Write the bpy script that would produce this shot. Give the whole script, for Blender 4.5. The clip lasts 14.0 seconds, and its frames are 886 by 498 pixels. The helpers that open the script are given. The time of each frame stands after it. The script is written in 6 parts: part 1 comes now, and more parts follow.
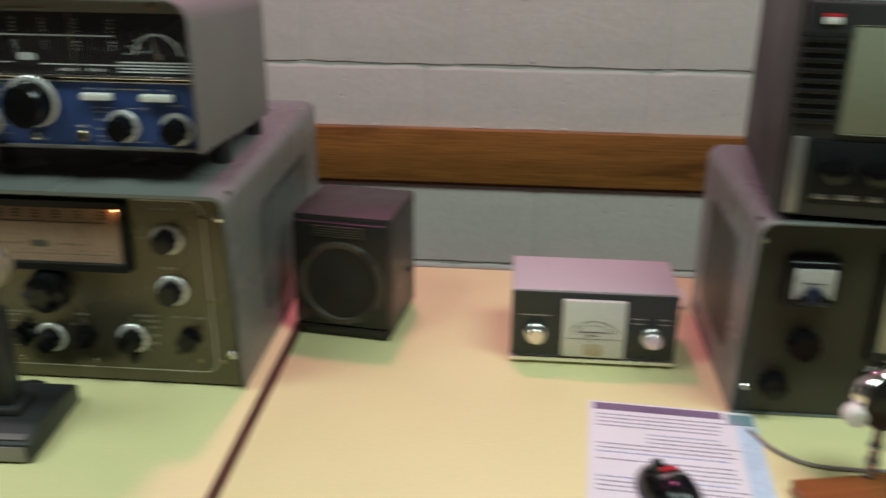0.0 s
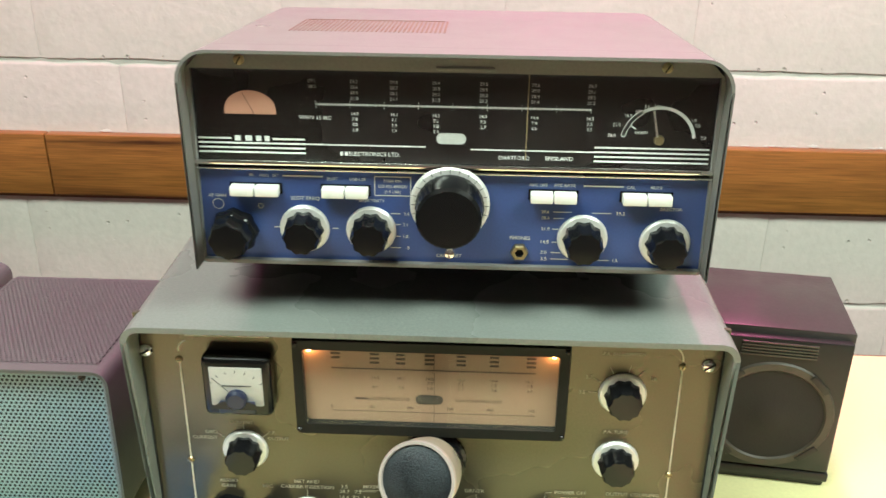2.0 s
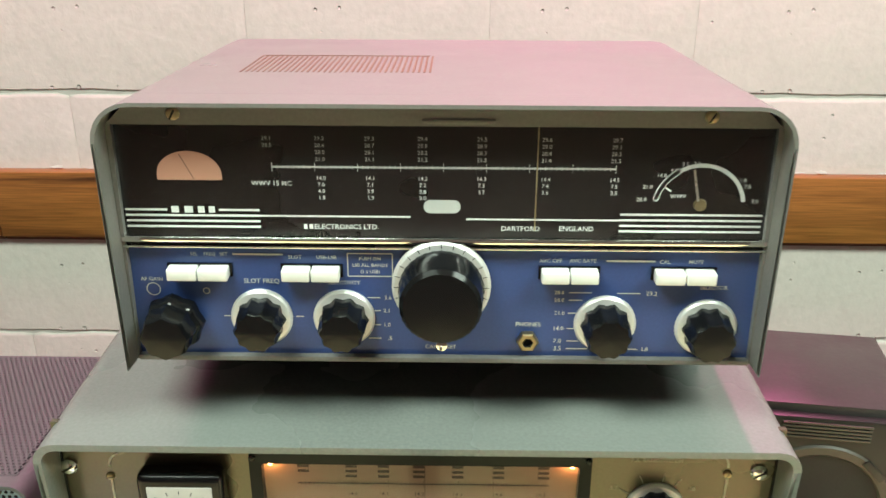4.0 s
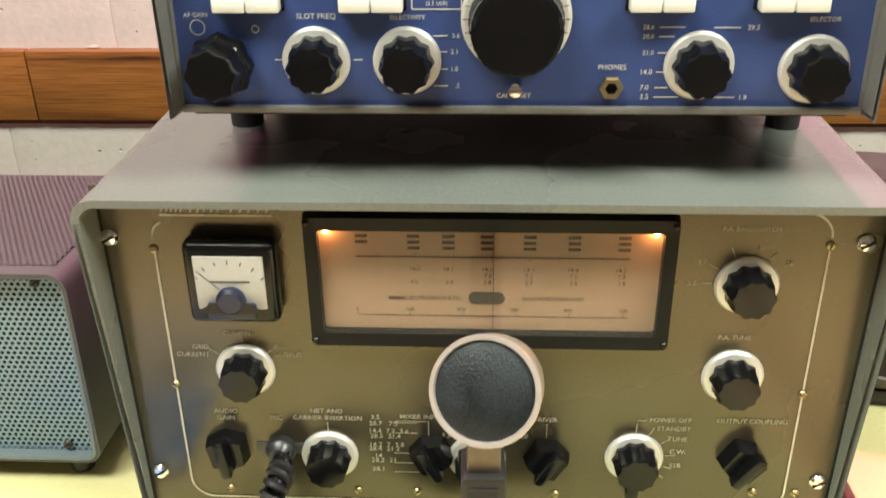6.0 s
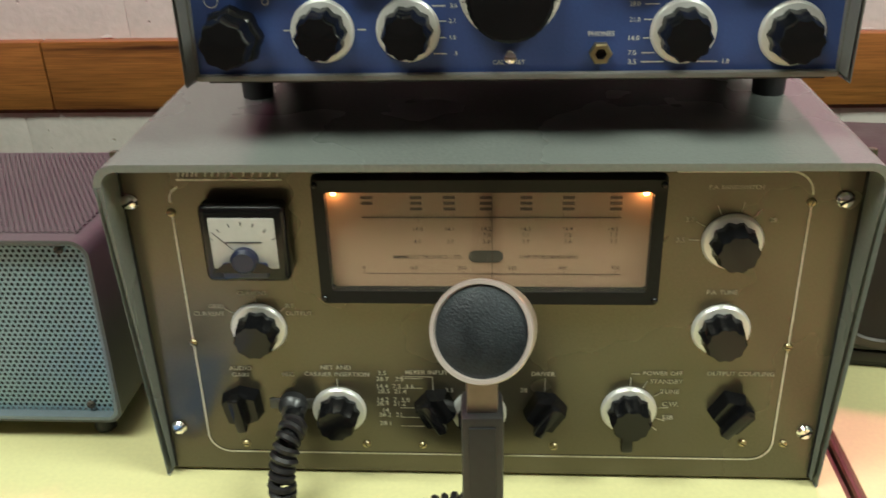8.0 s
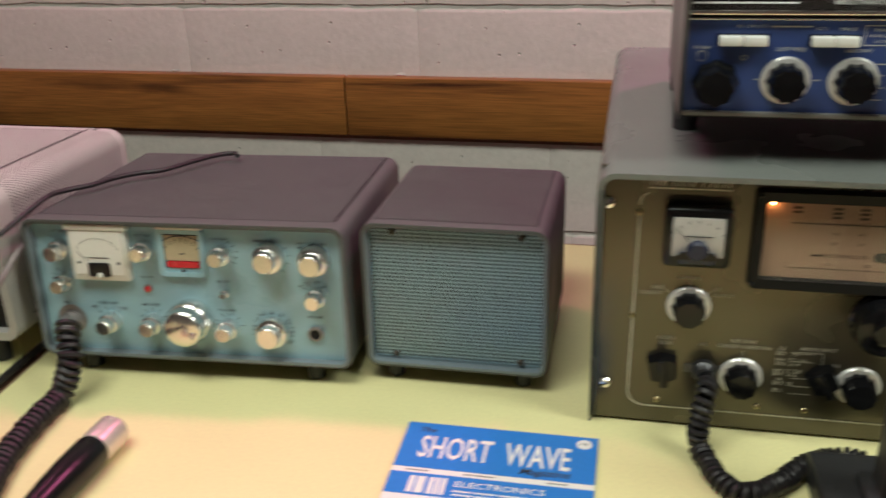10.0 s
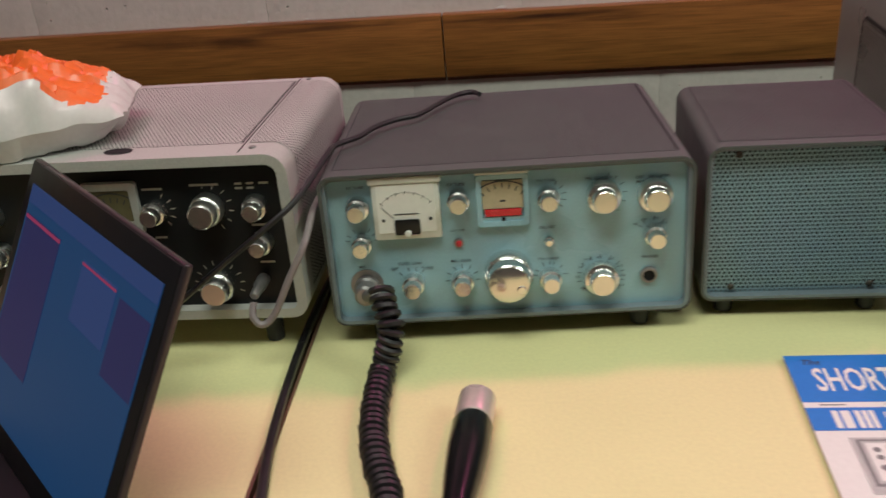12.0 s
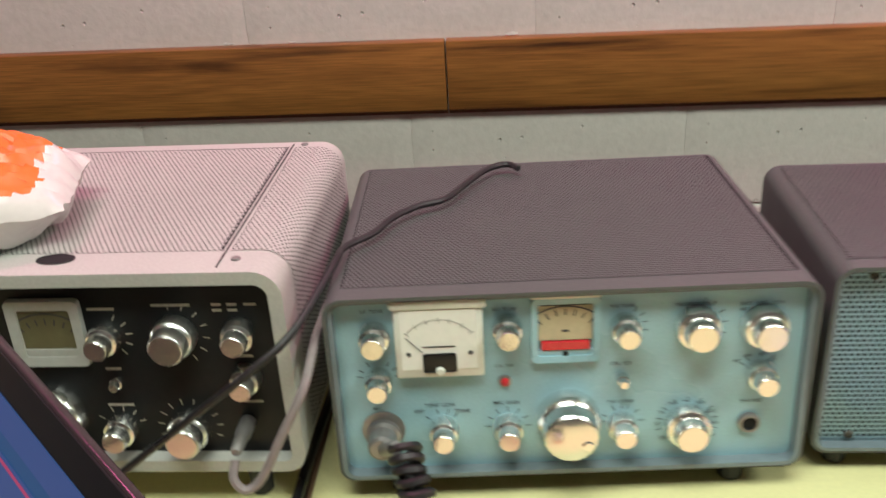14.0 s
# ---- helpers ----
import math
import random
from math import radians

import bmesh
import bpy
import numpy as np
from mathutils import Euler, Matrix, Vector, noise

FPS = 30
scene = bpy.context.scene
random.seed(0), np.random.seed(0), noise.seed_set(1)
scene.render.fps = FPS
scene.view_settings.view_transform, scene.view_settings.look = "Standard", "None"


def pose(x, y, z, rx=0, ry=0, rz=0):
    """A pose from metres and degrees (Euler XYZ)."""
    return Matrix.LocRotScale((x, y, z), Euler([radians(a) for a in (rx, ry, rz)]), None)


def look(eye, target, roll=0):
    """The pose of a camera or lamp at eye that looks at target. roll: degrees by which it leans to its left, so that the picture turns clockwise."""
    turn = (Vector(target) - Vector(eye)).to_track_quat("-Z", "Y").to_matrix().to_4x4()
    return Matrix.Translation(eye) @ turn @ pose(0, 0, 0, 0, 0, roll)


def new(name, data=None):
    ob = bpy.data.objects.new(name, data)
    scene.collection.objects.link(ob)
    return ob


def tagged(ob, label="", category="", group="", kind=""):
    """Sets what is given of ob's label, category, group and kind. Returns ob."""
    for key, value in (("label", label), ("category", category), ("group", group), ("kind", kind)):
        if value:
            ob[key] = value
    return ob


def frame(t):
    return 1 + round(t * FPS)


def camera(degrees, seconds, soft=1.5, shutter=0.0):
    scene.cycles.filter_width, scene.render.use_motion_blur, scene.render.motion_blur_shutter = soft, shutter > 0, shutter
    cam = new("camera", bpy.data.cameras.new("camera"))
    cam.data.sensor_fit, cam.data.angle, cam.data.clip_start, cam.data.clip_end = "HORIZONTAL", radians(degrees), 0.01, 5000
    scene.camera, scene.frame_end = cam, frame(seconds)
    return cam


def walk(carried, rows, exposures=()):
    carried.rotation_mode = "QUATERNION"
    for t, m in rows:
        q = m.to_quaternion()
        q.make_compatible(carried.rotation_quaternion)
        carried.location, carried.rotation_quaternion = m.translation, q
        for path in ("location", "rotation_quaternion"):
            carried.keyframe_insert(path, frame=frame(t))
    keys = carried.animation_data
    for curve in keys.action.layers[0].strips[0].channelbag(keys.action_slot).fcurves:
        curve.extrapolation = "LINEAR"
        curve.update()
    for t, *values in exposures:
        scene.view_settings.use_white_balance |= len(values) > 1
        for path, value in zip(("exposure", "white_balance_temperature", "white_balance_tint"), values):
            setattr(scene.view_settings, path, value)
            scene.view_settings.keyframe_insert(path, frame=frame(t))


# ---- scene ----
cam = camera(51.3, 14.0, shutter=0.5)
PATH = [
    (0, (0.756, 0.608, 1.358), (0.603, 2.453, 0.601), 0.5),
    (0.5, (0.533, 0.67, 1.363), (0.225, 2.494, 0.601), 1.0),
    (1, (0.416, 0.806, 1.364), (0.036, 2.624, 0.622), 2.1),
    (1.5, (0.286, 0.901, 1.364), (0.092, 2.731, 0.58), 0.8),
    (2, (0.219, 0.955, 1.375), (0.149, 2.768, 0.535), 0.6),
    (2.5, (0.219, 0.976, 1.369), (0.205, 2.783, 0.511), -0.4),
    (2.7, (0.219, 0.988, 1.375), (0.225, 2.808, 0.547), -0.6),
    (4.8, (0.201, 1.132, 1.322), (0.149, 2.963, 0.521), 0.2),
    (5, (0.202, 1.128, 1.304), (0.141, 2.964, 0.513), -0.2),
    (5.5, (0.199, 1.12, 1.266), (0.114, 2.9, 0.357), -0.8),
    (6, (0.185, 1.097, 1.228), (0.086, 2.876, 0.321), -0.8),
    (6.5, (0.182, 1.08, 1.221), (0.087, 2.845, 0.285), -1.1),
    (7, (0.192, 1.067, 1.211), (0.128, 2.821, 0.251), -0.6),
    (7.2, (0.199, 1.066, 1.208), (0.142, 2.823, 0.254), -0.6),
    (9.3, (0.105, 0.938, 1.255), (-0.217, 2.707, 0.381), -2.2),
    (9.5, (0.076, 0.895, 1.257), (-0.267, 2.661, 0.385), -1.7),
    (10, (-0.033, 0.835, 1.281), (-0.422, 2.612, 0.45), -2.0),
    (10.5, (-0.173, 0.798, 1.273), (-0.445, 2.576, 0.399), -2.4),
    (11, (-0.244, 0.799, 1.282), (-0.585, 2.565, 0.407), -2.4),
    (11.5, (-0.365, 0.813, 1.272), (-0.478, 2.608, 0.398), -3.4),
    (12, (-0.443, 0.845, 1.256), (-0.659, 2.6, 0.321), -5.0),
    (12.5, (-0.499, 0.952, 1.248), (-0.477, 2.701, 0.279), -2.8),
    (13, (-0.461, 0.977, 1.264), (-0.752, 2.732, 0.349), -5.4),
    (13.5, (-0.436, 0.988, 1.267), (-0.699, 2.756, 0.37), -2.5),
    (14, (-0.514, 1.071, 1.255), (-0.668, 2.826, 0.309), -3.4),
]
EXPOSURES = [(0, -0.5, 6000, 6), (0.5, -0.38, 5900, 4), (1, 0.35, 5900, 5), (1.5, 0.9, 5900, 7), (2.0, 1.0, 6300, 6), (2.7, 0.93, 6350, 6), (4.8, 1.05, 6350, 5), (5.5, 1.2, 6800, 13), (6, 1.02, 7000, 18), (6.5, 1.18, 7000, 17), (7.0, 0.48, 6700, 13), (7.2, 0.38, 6650, 12), (9.5, 0.15, 6600, 14), (10, -0.08, 6650, 18), (10.5, -0.2, 6500, 12), (11, -0.42, 6400, 12), (11.5, -0.3, 6400, 12), (12, -0.4, 6500, 13), (12.5, -0.27, 6400, 10), (13, -0.15, 6500, 15), (13.5, 0.2, 6500, 13), (14, 0.35, 6500, 13)]
walk(cam, [(t, look(eye, target, roll)) for t, eye, target, roll in PATH], EXPOSURES)

# ---------------------------------------------------------------- world and light
world = bpy.data.worlds.new("room_ambient")
scene.world = world
world.use_nodes = True
world.node_tree.nodes["Background"].inputs[0].default_value = (0.6, 0.7, 0.72, 1)
world.node_tree.nodes["Background"].inputs[1].default_value = 0.02


def area_lamp(name, at, to, sx, sy, watts, colour, spread=180):
    data = bpy.data.lights.new(name, "AREA")
    data.shape, data.size, data.size_y, data.energy, data.color = "RECTANGLE", sx, sy, watts, colour
    data.spread = math.radians(spread)
    ob = new(name, data)
    ob.matrix_world = look(at, to)
    return ob


area_lamp("ceiling_tube_light_pink", (0.50, 2.40, 2.60), (0.50, 1.70, 0.75), 0.16, 0.16, 12.0, (1.0, 0.20, 0.46), 140)
area_lamp("ceiling_tube_light_pink", (-1.35, 2.26, 2.60), (-1.20, 1.70, 0.75), 0.5, 0.16, 6.6, (1.0, 0.20, 0.46), 140)
area_lamp("ceiling_panel_light_cool", (-0.60, 0.92, 2.66), (-0.60, 0.97, 0.0), 1.2, 0.6, 31, (0.88, 1.0, 0.86))
area_lamp("ceiling_panel_light_cool", (1.60, 1.00, 2.66), (1.60, 1.05, 0.0), 1.2, 0.6, 39, (0.88, 1.0, 0.86))


def bulb(name, at, watts, colour, radius=0.004):
    data = bpy.data.lights.new(name, "POINT")
    data.energy, data.color, data.shadow_soft_size = watts, colour, radius
    ob = new(name, data)
    ob.location = at
    return ob


# ---------------------------------------------------------------- materials
def mat(name, col, rough=0.5, metal=0.0, var=0.12, big=6.0, fine=180.0, bump=0.15, spec=0.5, rvar=0.15, coat=0.0, bdist=0.0006):
    """Paint-like surface: a large and a fine noise vary colour and gloss, the fine one gives relief."""
    m = bpy.data.materials.new(name)
    m.use_nodes = True
    nt = m.node_tree
    b = nt.nodes["Principled BSDF"]
    b.inputs["Metallic"].default_value = metal
    b.inputs["Specular IOR Level"].default_value = spec
    b.inputs["Coat Weight"].default_value = coat
    tc = nt.nodes.new("ShaderNodeTexCoord")
    n1 = nt.nodes.new("ShaderNodeTexNoise")
    n1.inputs["Scale"].default_value, n1.inputs["Detail"].default_value = big, 4
    n2 = nt.nodes.new("ShaderNodeTexNoise")
    n2.inputs["Scale"].default_value, n2.inputs["Detail"].default_value = fine, 3
    for n in (n1, n2):
        nt.links.new(tc.outputs["Object"], n.inputs["Vector"])
    add = nt.nodes.new("ShaderNodeMath")
    add.operation = "ADD"
    nt.links.new(n1.outputs[0], add.inputs[0])
    nt.links.new(n2.outputs[0], add.inputs[1])
    mr = nt.nodes.new("ShaderNodeMapRange")
    mr.inputs["From Min"].default_value, mr.inputs["From Max"].default_value = 0.7, 1.3
    mr.inputs["To Min"].default_value, mr.inputs["To Max"].default_value = 1 - var, 1 + var
    nt.links.new(add.outputs[0], mr.inputs["Value"])
    mul = nt.nodes.new("ShaderNodeVectorMath")
    mul.operation = "SCALE"
    mul.inputs[0].default_value = col
    nt.links.new(mr.outputs[0], mul.inputs["Scale"])
    nt.links.new(mul.outputs[0], b.inputs["Base Color"])
    rr = nt.nodes.new("ShaderNodeMapRange")
    rr.inputs["From Min"].default_value, rr.inputs["From Max"].default_value = 0.3, 0.7
    rr.inputs["To Min"].default_value, rr.inputs["To Max"].default_value = max(rough - rvar, 0.02), min(rough + rvar, 1)
    nt.links.new(n1.outputs[0], rr.inputs["Value"])
    nt.links.new(rr.outputs[0], b.inputs["Roughness"])
    if bump:
        bp = nt.nodes.new("ShaderNodeBump")
        bp.inputs["Strength"].default_value, bp.inputs["Distance"].default_value = bump, bdist
        nt.links.new(n2.outputs[0], bp.inputs["Height"])
        nt.links.new(bp.outputs[0], b.inputs["Normal"])
    return m


def glow(name, col, power, base=(0.02, 0.02, 0.02)):
    m = bpy.data.materials.new(name)
    m.use_nodes = True
    b = m.node_tree.nodes["Principled BSDF"]
    b.inputs["Base Color"].default_value = (*base, 1)
    b.inputs["Roughness"].default_value = 0.45
    b.inputs["Specular IOR Level"].default_value = 0.06
    b.inputs["Emission Color"].default_value = (*col, 1)
    b.inputs["Emission Strength"].default_value = power
    return m


def glass(name, tint=(1, 1, 1), ior=1.45):
    m = bpy.data.materials.new(name)
    m.use_nodes = True
    b = m.node_tree.nodes["Principled BSDF"]
    b.inputs["Base Color"].default_value = (*tint, 1)
    b.inputs["Roughness"].default_value = 0.02
    b.inputs["Transmission Weight"].default_value = 1.0
    b.inputs["IOR"].default_value = ior
    return m


def wood(name, dark, light, grain=1.0, rough=0.4, along="X"):
    m = bpy.data.materials.new(name)
    m.use_nodes = True
    nt = m.node_tree
    b = nt.nodes["Principled BSDF"]
    tc = nt.nodes.new("ShaderNodeTexCoord")
    info = nt.nodes.new("ShaderNodeObjectInfo")
    off = nt.nodes.new("ShaderNodeVectorMath")
    off.operation = "ADD"
    sc = nt.nodes.new("ShaderNodeVectorMath")
    sc.operation = "SCALE"
    comb = nt.nodes.new("ShaderNodeCombineXYZ")
    for i in range(3):
        nt.links.new(info.outputs["Random"], comb.inputs[i])
    nt.links.new(comb.outputs[0], sc.inputs[0])
    sc.inputs["Scale"].default_value = 17.0
    nt.links.new(tc.outputs["Object"], off.inputs[0])
    nt.links.new(sc.outputs[0], off.inputs[1])
    mp = nt.nodes.new("ShaderNodeMapping")
    mp.inputs["Scale"].default_value = (0.8 * grain, 9 * grain, 9 * grain) if along == "X" else (22 * grain, 22 * grain, 1.6 * grain)
    nt.links.new(off.outputs[0], mp.inputs[0])
    n1 = nt.nodes.new("ShaderNodeTexNoise")
    n1.inputs["Scale"].default_value, n1.inputs["Detail"].default_value, n1.inputs["Distortion"].default_value = 1.6, 6, 1.2
    nt.links.new(mp.outputs[0], n1.inputs["Vector"])
    mp2 = nt.nodes.new("ShaderNodeMapping")
    mp2.inputs["Scale"].default_value = (12, 420, 420) if along == "X" else (420, 420, 12)
    nt.links.new(off.outputs[0], mp2.inputs[0])
    n2 = nt.nodes.new("ShaderNodeTexNoise")
    n2.inputs["Scale"].default_value, n2.inputs["Detail"].default_value = 1.0, 3
    nt.links.new(mp2.outputs[0], n2.inputs["Vector"])
    ramp = nt.nodes.new("ShaderNodeValToRGB")
    ramp.color_ramp.elements[0].position, ramp.color_ramp.elements[1].position = 0.25, 0.78
    ramp.color_ramp.elements[0].color, ramp.color_ramp.elements[1].color = (*dark, 1), (*light, 1)
    mid = ramp.color_ramp.elements.new(0.42)
    mid.color = (*[d * 0.38 + l * 0.62 for d, l in zip(dark, light)], 1)
    nt.links.new(n1.outputs[0], ramp.inputs[0])
    mr = nt.nodes.new("ShaderNodeMapRange")
    mr.inputs["From Min"].default_value, mr.inputs["From Max"].default_value = 0.3, 0.7
    mr.inputs["To Min"].default_value, mr.inputs["To Max"].default_value = 0.66, 1.18
    nt.links.new(n2.outputs[0], mr.inputs["Value"])
    mul = nt.nodes.new("ShaderNodeVectorMath")
    mul.operation = "SCALE"
    nt.links.new(ramp.outputs[0], mul.inputs[0])
    nt.links.new(mr.outputs[0], mul.inputs["Scale"])
    nt.links.new(mul.outputs[0], b.inputs["Base Color"])
    b.inputs["Roughness"].default_value = rough
    bp = nt.nodes.new("ShaderNodeBump")
    bp.inputs["Strength"].default_value, bp.inputs["Distance"].default_value = 0.2, 0.0006
    nt.links.new(n2.outputs[0], bp.inputs["Height"])
    nt.links.new(bp.outputs[0], b.inputs["Normal"])
    return m


M_WALL = mat("painted_blockwork", (0.66, 0.62, 0.58), 0.6, var=0.05, big=3, fine=90, bump=0.5, bdist=0.0015)


def add_pits(m, scale, limit):
    """Small scattered pits: the edges of sparse cells push in and darken."""
    nt = m.node_tree
    b = nt.nodes["Principled BSDF"]
    tc = nt.nodes.new("ShaderNodeTexCoord")
    v = nt.nodes.new("ShaderNodeTexVoronoi")
    v.inputs["Scale"].default_value = scale
    nt.links.new(tc.outputs["Object"], v.inputs["Vector"])
    n = nt.nodes.new("ShaderNodeTexNoise")
    n.inputs["Scale"].default_value = scale * 0.55
    nt.links.new(tc.outputs["Object"], n.inputs["Vector"])
    ad = nt.nodes.new("ShaderNodeMath")
    ad.operation = "ADD"
    nt.links.new(v.outputs["Distance"], ad.inputs[0])
    nt.links.new(n.outputs[0], ad.inputs[1])
    mr = nt.nodes.new("ShaderNodeMapRange")
    mr.inputs["From Min"].default_value, mr.inputs["From Max"].default_value = limit, limit + 0.06
    nt.links.new(ad.outputs[0], mr.inputs["Value"])
    bp = nt.nodes.new("ShaderNodeBump")
    bp.inputs["Strength"].default_value, bp.inputs["Distance"].default_value = 0.9, 0.004
    old = b.inputs["Normal"].links[0].from_socket
    nt.links.new(old, bp.inputs["Normal"])
    nt.links.new(mr.outputs[0], bp.inputs["Height"])
    slow = nt.nodes.new("ShaderNodeTexNoise")
    slow.inputs["Scale"].default_value, slow.inputs["Detail"].default_value = 13.0, 5
    nt.links.new(tc.outputs["Object"], slow.inputs["Vector"])
    wavy = nt.nodes.new("ShaderNodeBump")
    wavy.inputs["Strength"].default_value, wavy.inputs["Distance"].default_value = 0.6, 0.006
    nt.links.new(slow.outputs[0], wavy.inputs["Height"])
    nt.links.new(bp.outputs[0], wavy.inputs["Normal"])
    nt.links.new(wavy.outputs[0], b.inputs["Normal"])


add_pits(M_WALL, 34.0, 0.46)
M_MORTAR = mat("painted_mortar", (0.56, 0.53, 0.50), 0.7, var=0.1, big=5, fine=60, bump=0.6, bdist=0.002)
# greys of the unseen walls and ceiling, chosen for the fill they bounce
M_ROOM = mat("unseen_wall_grey", (0.36, 0.34, 0.32), 0.8, var=0.05, big=2, fine=60)
M_CEIL = mat("unseen_ceiling_grey", (0.50, 0.50, 0.49), 0.9, var=0.05, big=2, fine=120)
M_FLOOR = mat("brown_carpet", (0.16, 0.11, 0.08), 0.95, var=0.3, big=8, fine=300, bump=0.6)
M_RAIL = wood("varnished_oak_rail", (0.060, 0.022, 0.007), (0.40, 0.172, 0.042), 1.25, 0.34)
M_TABLE = mat("cream_laminate", (0.81, 0.75, 0.40), 0.42, var=0.05, big=4, fine=260, bump=0.1, rvar=0.06)
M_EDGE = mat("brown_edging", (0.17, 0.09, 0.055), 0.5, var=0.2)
M_STEEL = mat("dark_steel", (0.08, 0.08, 0.085), 0.4, 0.6)
M_CAB = mat("grey_green_hammer_paint", (0.172, 0.186, 0.177), 0.33, var=0.12, big=5, fine=420, bump=0.35, bdist=0.0005)
M_HOODGREY = mat("grey_cabinet_paint", (0.185, 0.178, 0.172), 0.42, var=0.1, big=5, fine=420, bump=0.3, bdist=0.0005)
M_OLIVE = mat("olive_grey_panel", (0.128, 0.113, 0.083), 0.27, 0.68, var=0.1, big=4, fine=500, bump=0.12)
M_BLUE = mat("blue_panel", (0.040, 0.074, 0.235), 0.4, var=0.08, big=5, fine=500, bump=0.1)
M_BLACKGLOSS = mat("black_dial", (0.008, 0.006, 0.006), 0.3, var=0.2, bump=0.0)
M_BLACK = mat("black_bakelite", (0.006, 0.006, 0.007), 0.18, spec=0.35, var=0.2, bump=0.05, rvar=0.08)
M_RUBBER = mat("black_rubber", (0.02, 0.02, 0.022), 0.55, var=0.2, bump=0.1)
M_ALU = mat("brushed_aluminium", (0.86, 0.85, 0.84), 0.28, 1.0, var=0.05, fine=700, bump=0.1, rvar=0.08)
M_SKIRT = mat("satin_silver", (0.74, 0.73, 0.72), 0.35, 0.35, var=0.05, fine=700, bump=0.1, rvar=0.08)
M_CHROME = mat("chrome", (0.92, 0.90, 0.88), 0.1, 1.0, var=0.03, bump=0.0, rvar=0.05)
M_FACE = mat("turned_aluminium_face", (0.80, 0.77, 0.75), 0.20, 0.95, var=0.06, fine=900, bump=0.08, rvar=0.06)
M_BRASS = mat("tarnished_brass", (0.42, 0.34, 0.20), 0.35, 0.9, var=0.2)
M_WHITE = mat("white_plastic", (0.82, 0.82, 0.80), 0.35, var=0.03, bump=0.05)
M_INKW = mat("white_screen_print", (0.62, 0.62, 0.60), 0.6, var=0.15, fine=900, bump=0.0)
M_INKG = mat("worn_grey_print", (0.46, 0.43, 0.36), 0.6, var=0.3, fine=700, bump=0.0)
M_INKLINE = mat("cream_border_line", (0.66, 0.62, 0.52), 0.6, var=0.2, fine=700, bump=0.0)
M_BEZEL = mat("matt_black_bezel", (0.008, 0.008, 0.008), 0.5, spec=0.22, var=0.2, bump=0.1)
# meter white darkened in its colour for dimming by glass; no pane is built
M_METERDIM = mat("meter_face_dimmed", (0.50, 0.48, 0.46), 0.5, var=0.06, bump=0.0)
M_INKB = mat("dark_print", (0.05, 0.05, 0.06), 0.6, var=0.2, bump=0.0)
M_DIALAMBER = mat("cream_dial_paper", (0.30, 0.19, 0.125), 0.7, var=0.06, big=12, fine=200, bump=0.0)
M_INKDIAL = mat("faded_dial_print", (0.060, 0.034, 0.022), 0.7, var=0.2, bump=0.0)
M_METERFACE = mat("white_meter_face", (0.80, 0.78, 0.74), 0.45, var=0.04, bump=0.0)
M_CREAM = mat("cream_meter_case", (0.68, 0.67, 0.62), 0.35, var=0.05, bump=0.05)
M_DIALGREY = mat("grey_dial_frame", (0.40, 0.40, 0.38), 0.4, var=0.08, bump=0.05)
M_DIALTAN = mat("smoked_dial_face", (0.13, 0.115, 0.06), 0.4, var=0.1, bump=0.0)
M_METERTAN = mat("tan_meter_face", (0.50, 0.42, 0.28), 0.5, var=0.08, bump=0.0)
M_RED = mat("red_plastic", (0.62, 0.03, 0.04), 0.35, var=0.08, bump=0.0)
M_NAVY = mat("navy_bakelite", (0.014, 0.018, 0.045), 0.25, var=0.2, bump=0.0)
M_GLASS = glass("clear_glass")
M_DIALPANE = glass("matt_dial_plastic", (1, 1, 1), 1.22)
M_PANELBLUE = mat("pale_blue_panel", (0.285, 0.46, 0.53), 0.35, var=0.07, big=7, fine=500, bump=0.08)
M_TRIMGREY = mat("blue_grey_trim", (0.17, 0.21, 0.24), 0.4, var=0.1, bump=0.1)
M_COVERDARK = mat("dark_mauve_cover", (0.084, 0.090, 0.090), 0.5, var=0.1, big=6, fine=420, bump=0.25)
M_COVERLIGHT = mat("pale_grey_cover", (0.46, 0.45, 0.43), 0.45, var=0.08, big=6, fine=420, bump=0.2)
M_TEAL = mat("pale_teal_grille", (0.245, 0.37, 0.425), 0.4, 0.2, var=0.1, big=9, fine=300, bump=0.1)
M_PANELBLACK = mat("black_front_panel", (0.011, 0.012, 0.013), 0.42, spec=0.25, var=0.15, bump=0.08)
M_VINYL = mat("dark_maroon_vinyl", (0.036, 0.030, 0.029), 0.4, var=0.2, big=14, fine=260, bump=0.3)
M_CHAR = mat("charcoal_plastic", (0.012, 0.011, 0.011), 0.42, var=0.15, bump=0.15)
M_CONE = mat("speaker_cone", (0.012, 0.011, 0.011), 0.7, var=0.2, fine=500, bump=0.3)
M_RINGBROWN = mat("bronze_plastic_ring", (0.055, 0.046, 0.036), 0.45, var=0.15)
M_PINKTOP = mat("grey_lilac_lid", (0.50, 0.44, 0.46), 0.45, var=0.06, bump=0.15)
M_SLATE = mat("dark_slate_front", (0.022, 0.028, 0.028), 0.4, var=0.1)
M_MICDARK = mat("dark_grey_casting", (0.028, 0.028, 0.030), 0.45, var=0.15, fine=300, bump=0.25)
M_MICBEIGE = mat("champagne_metal", (0.55, 0.46, 0.38), 0.35, 0.5, var=0.08)
M_MICRIM = mat("pinkish_silver_rim", (0.74, 0.64, 0.60), 0.3, 0.55, var=0.06)
M_MICNECK = mat("brown_grey_metal", (0.17, 0.135, 0.115), 0.4, 0.5, var=0.1)
M_PEWTER = mat("pewter_plate", (0.30, 0.28, 0.28), 0.4, 0.6, var=0.1)
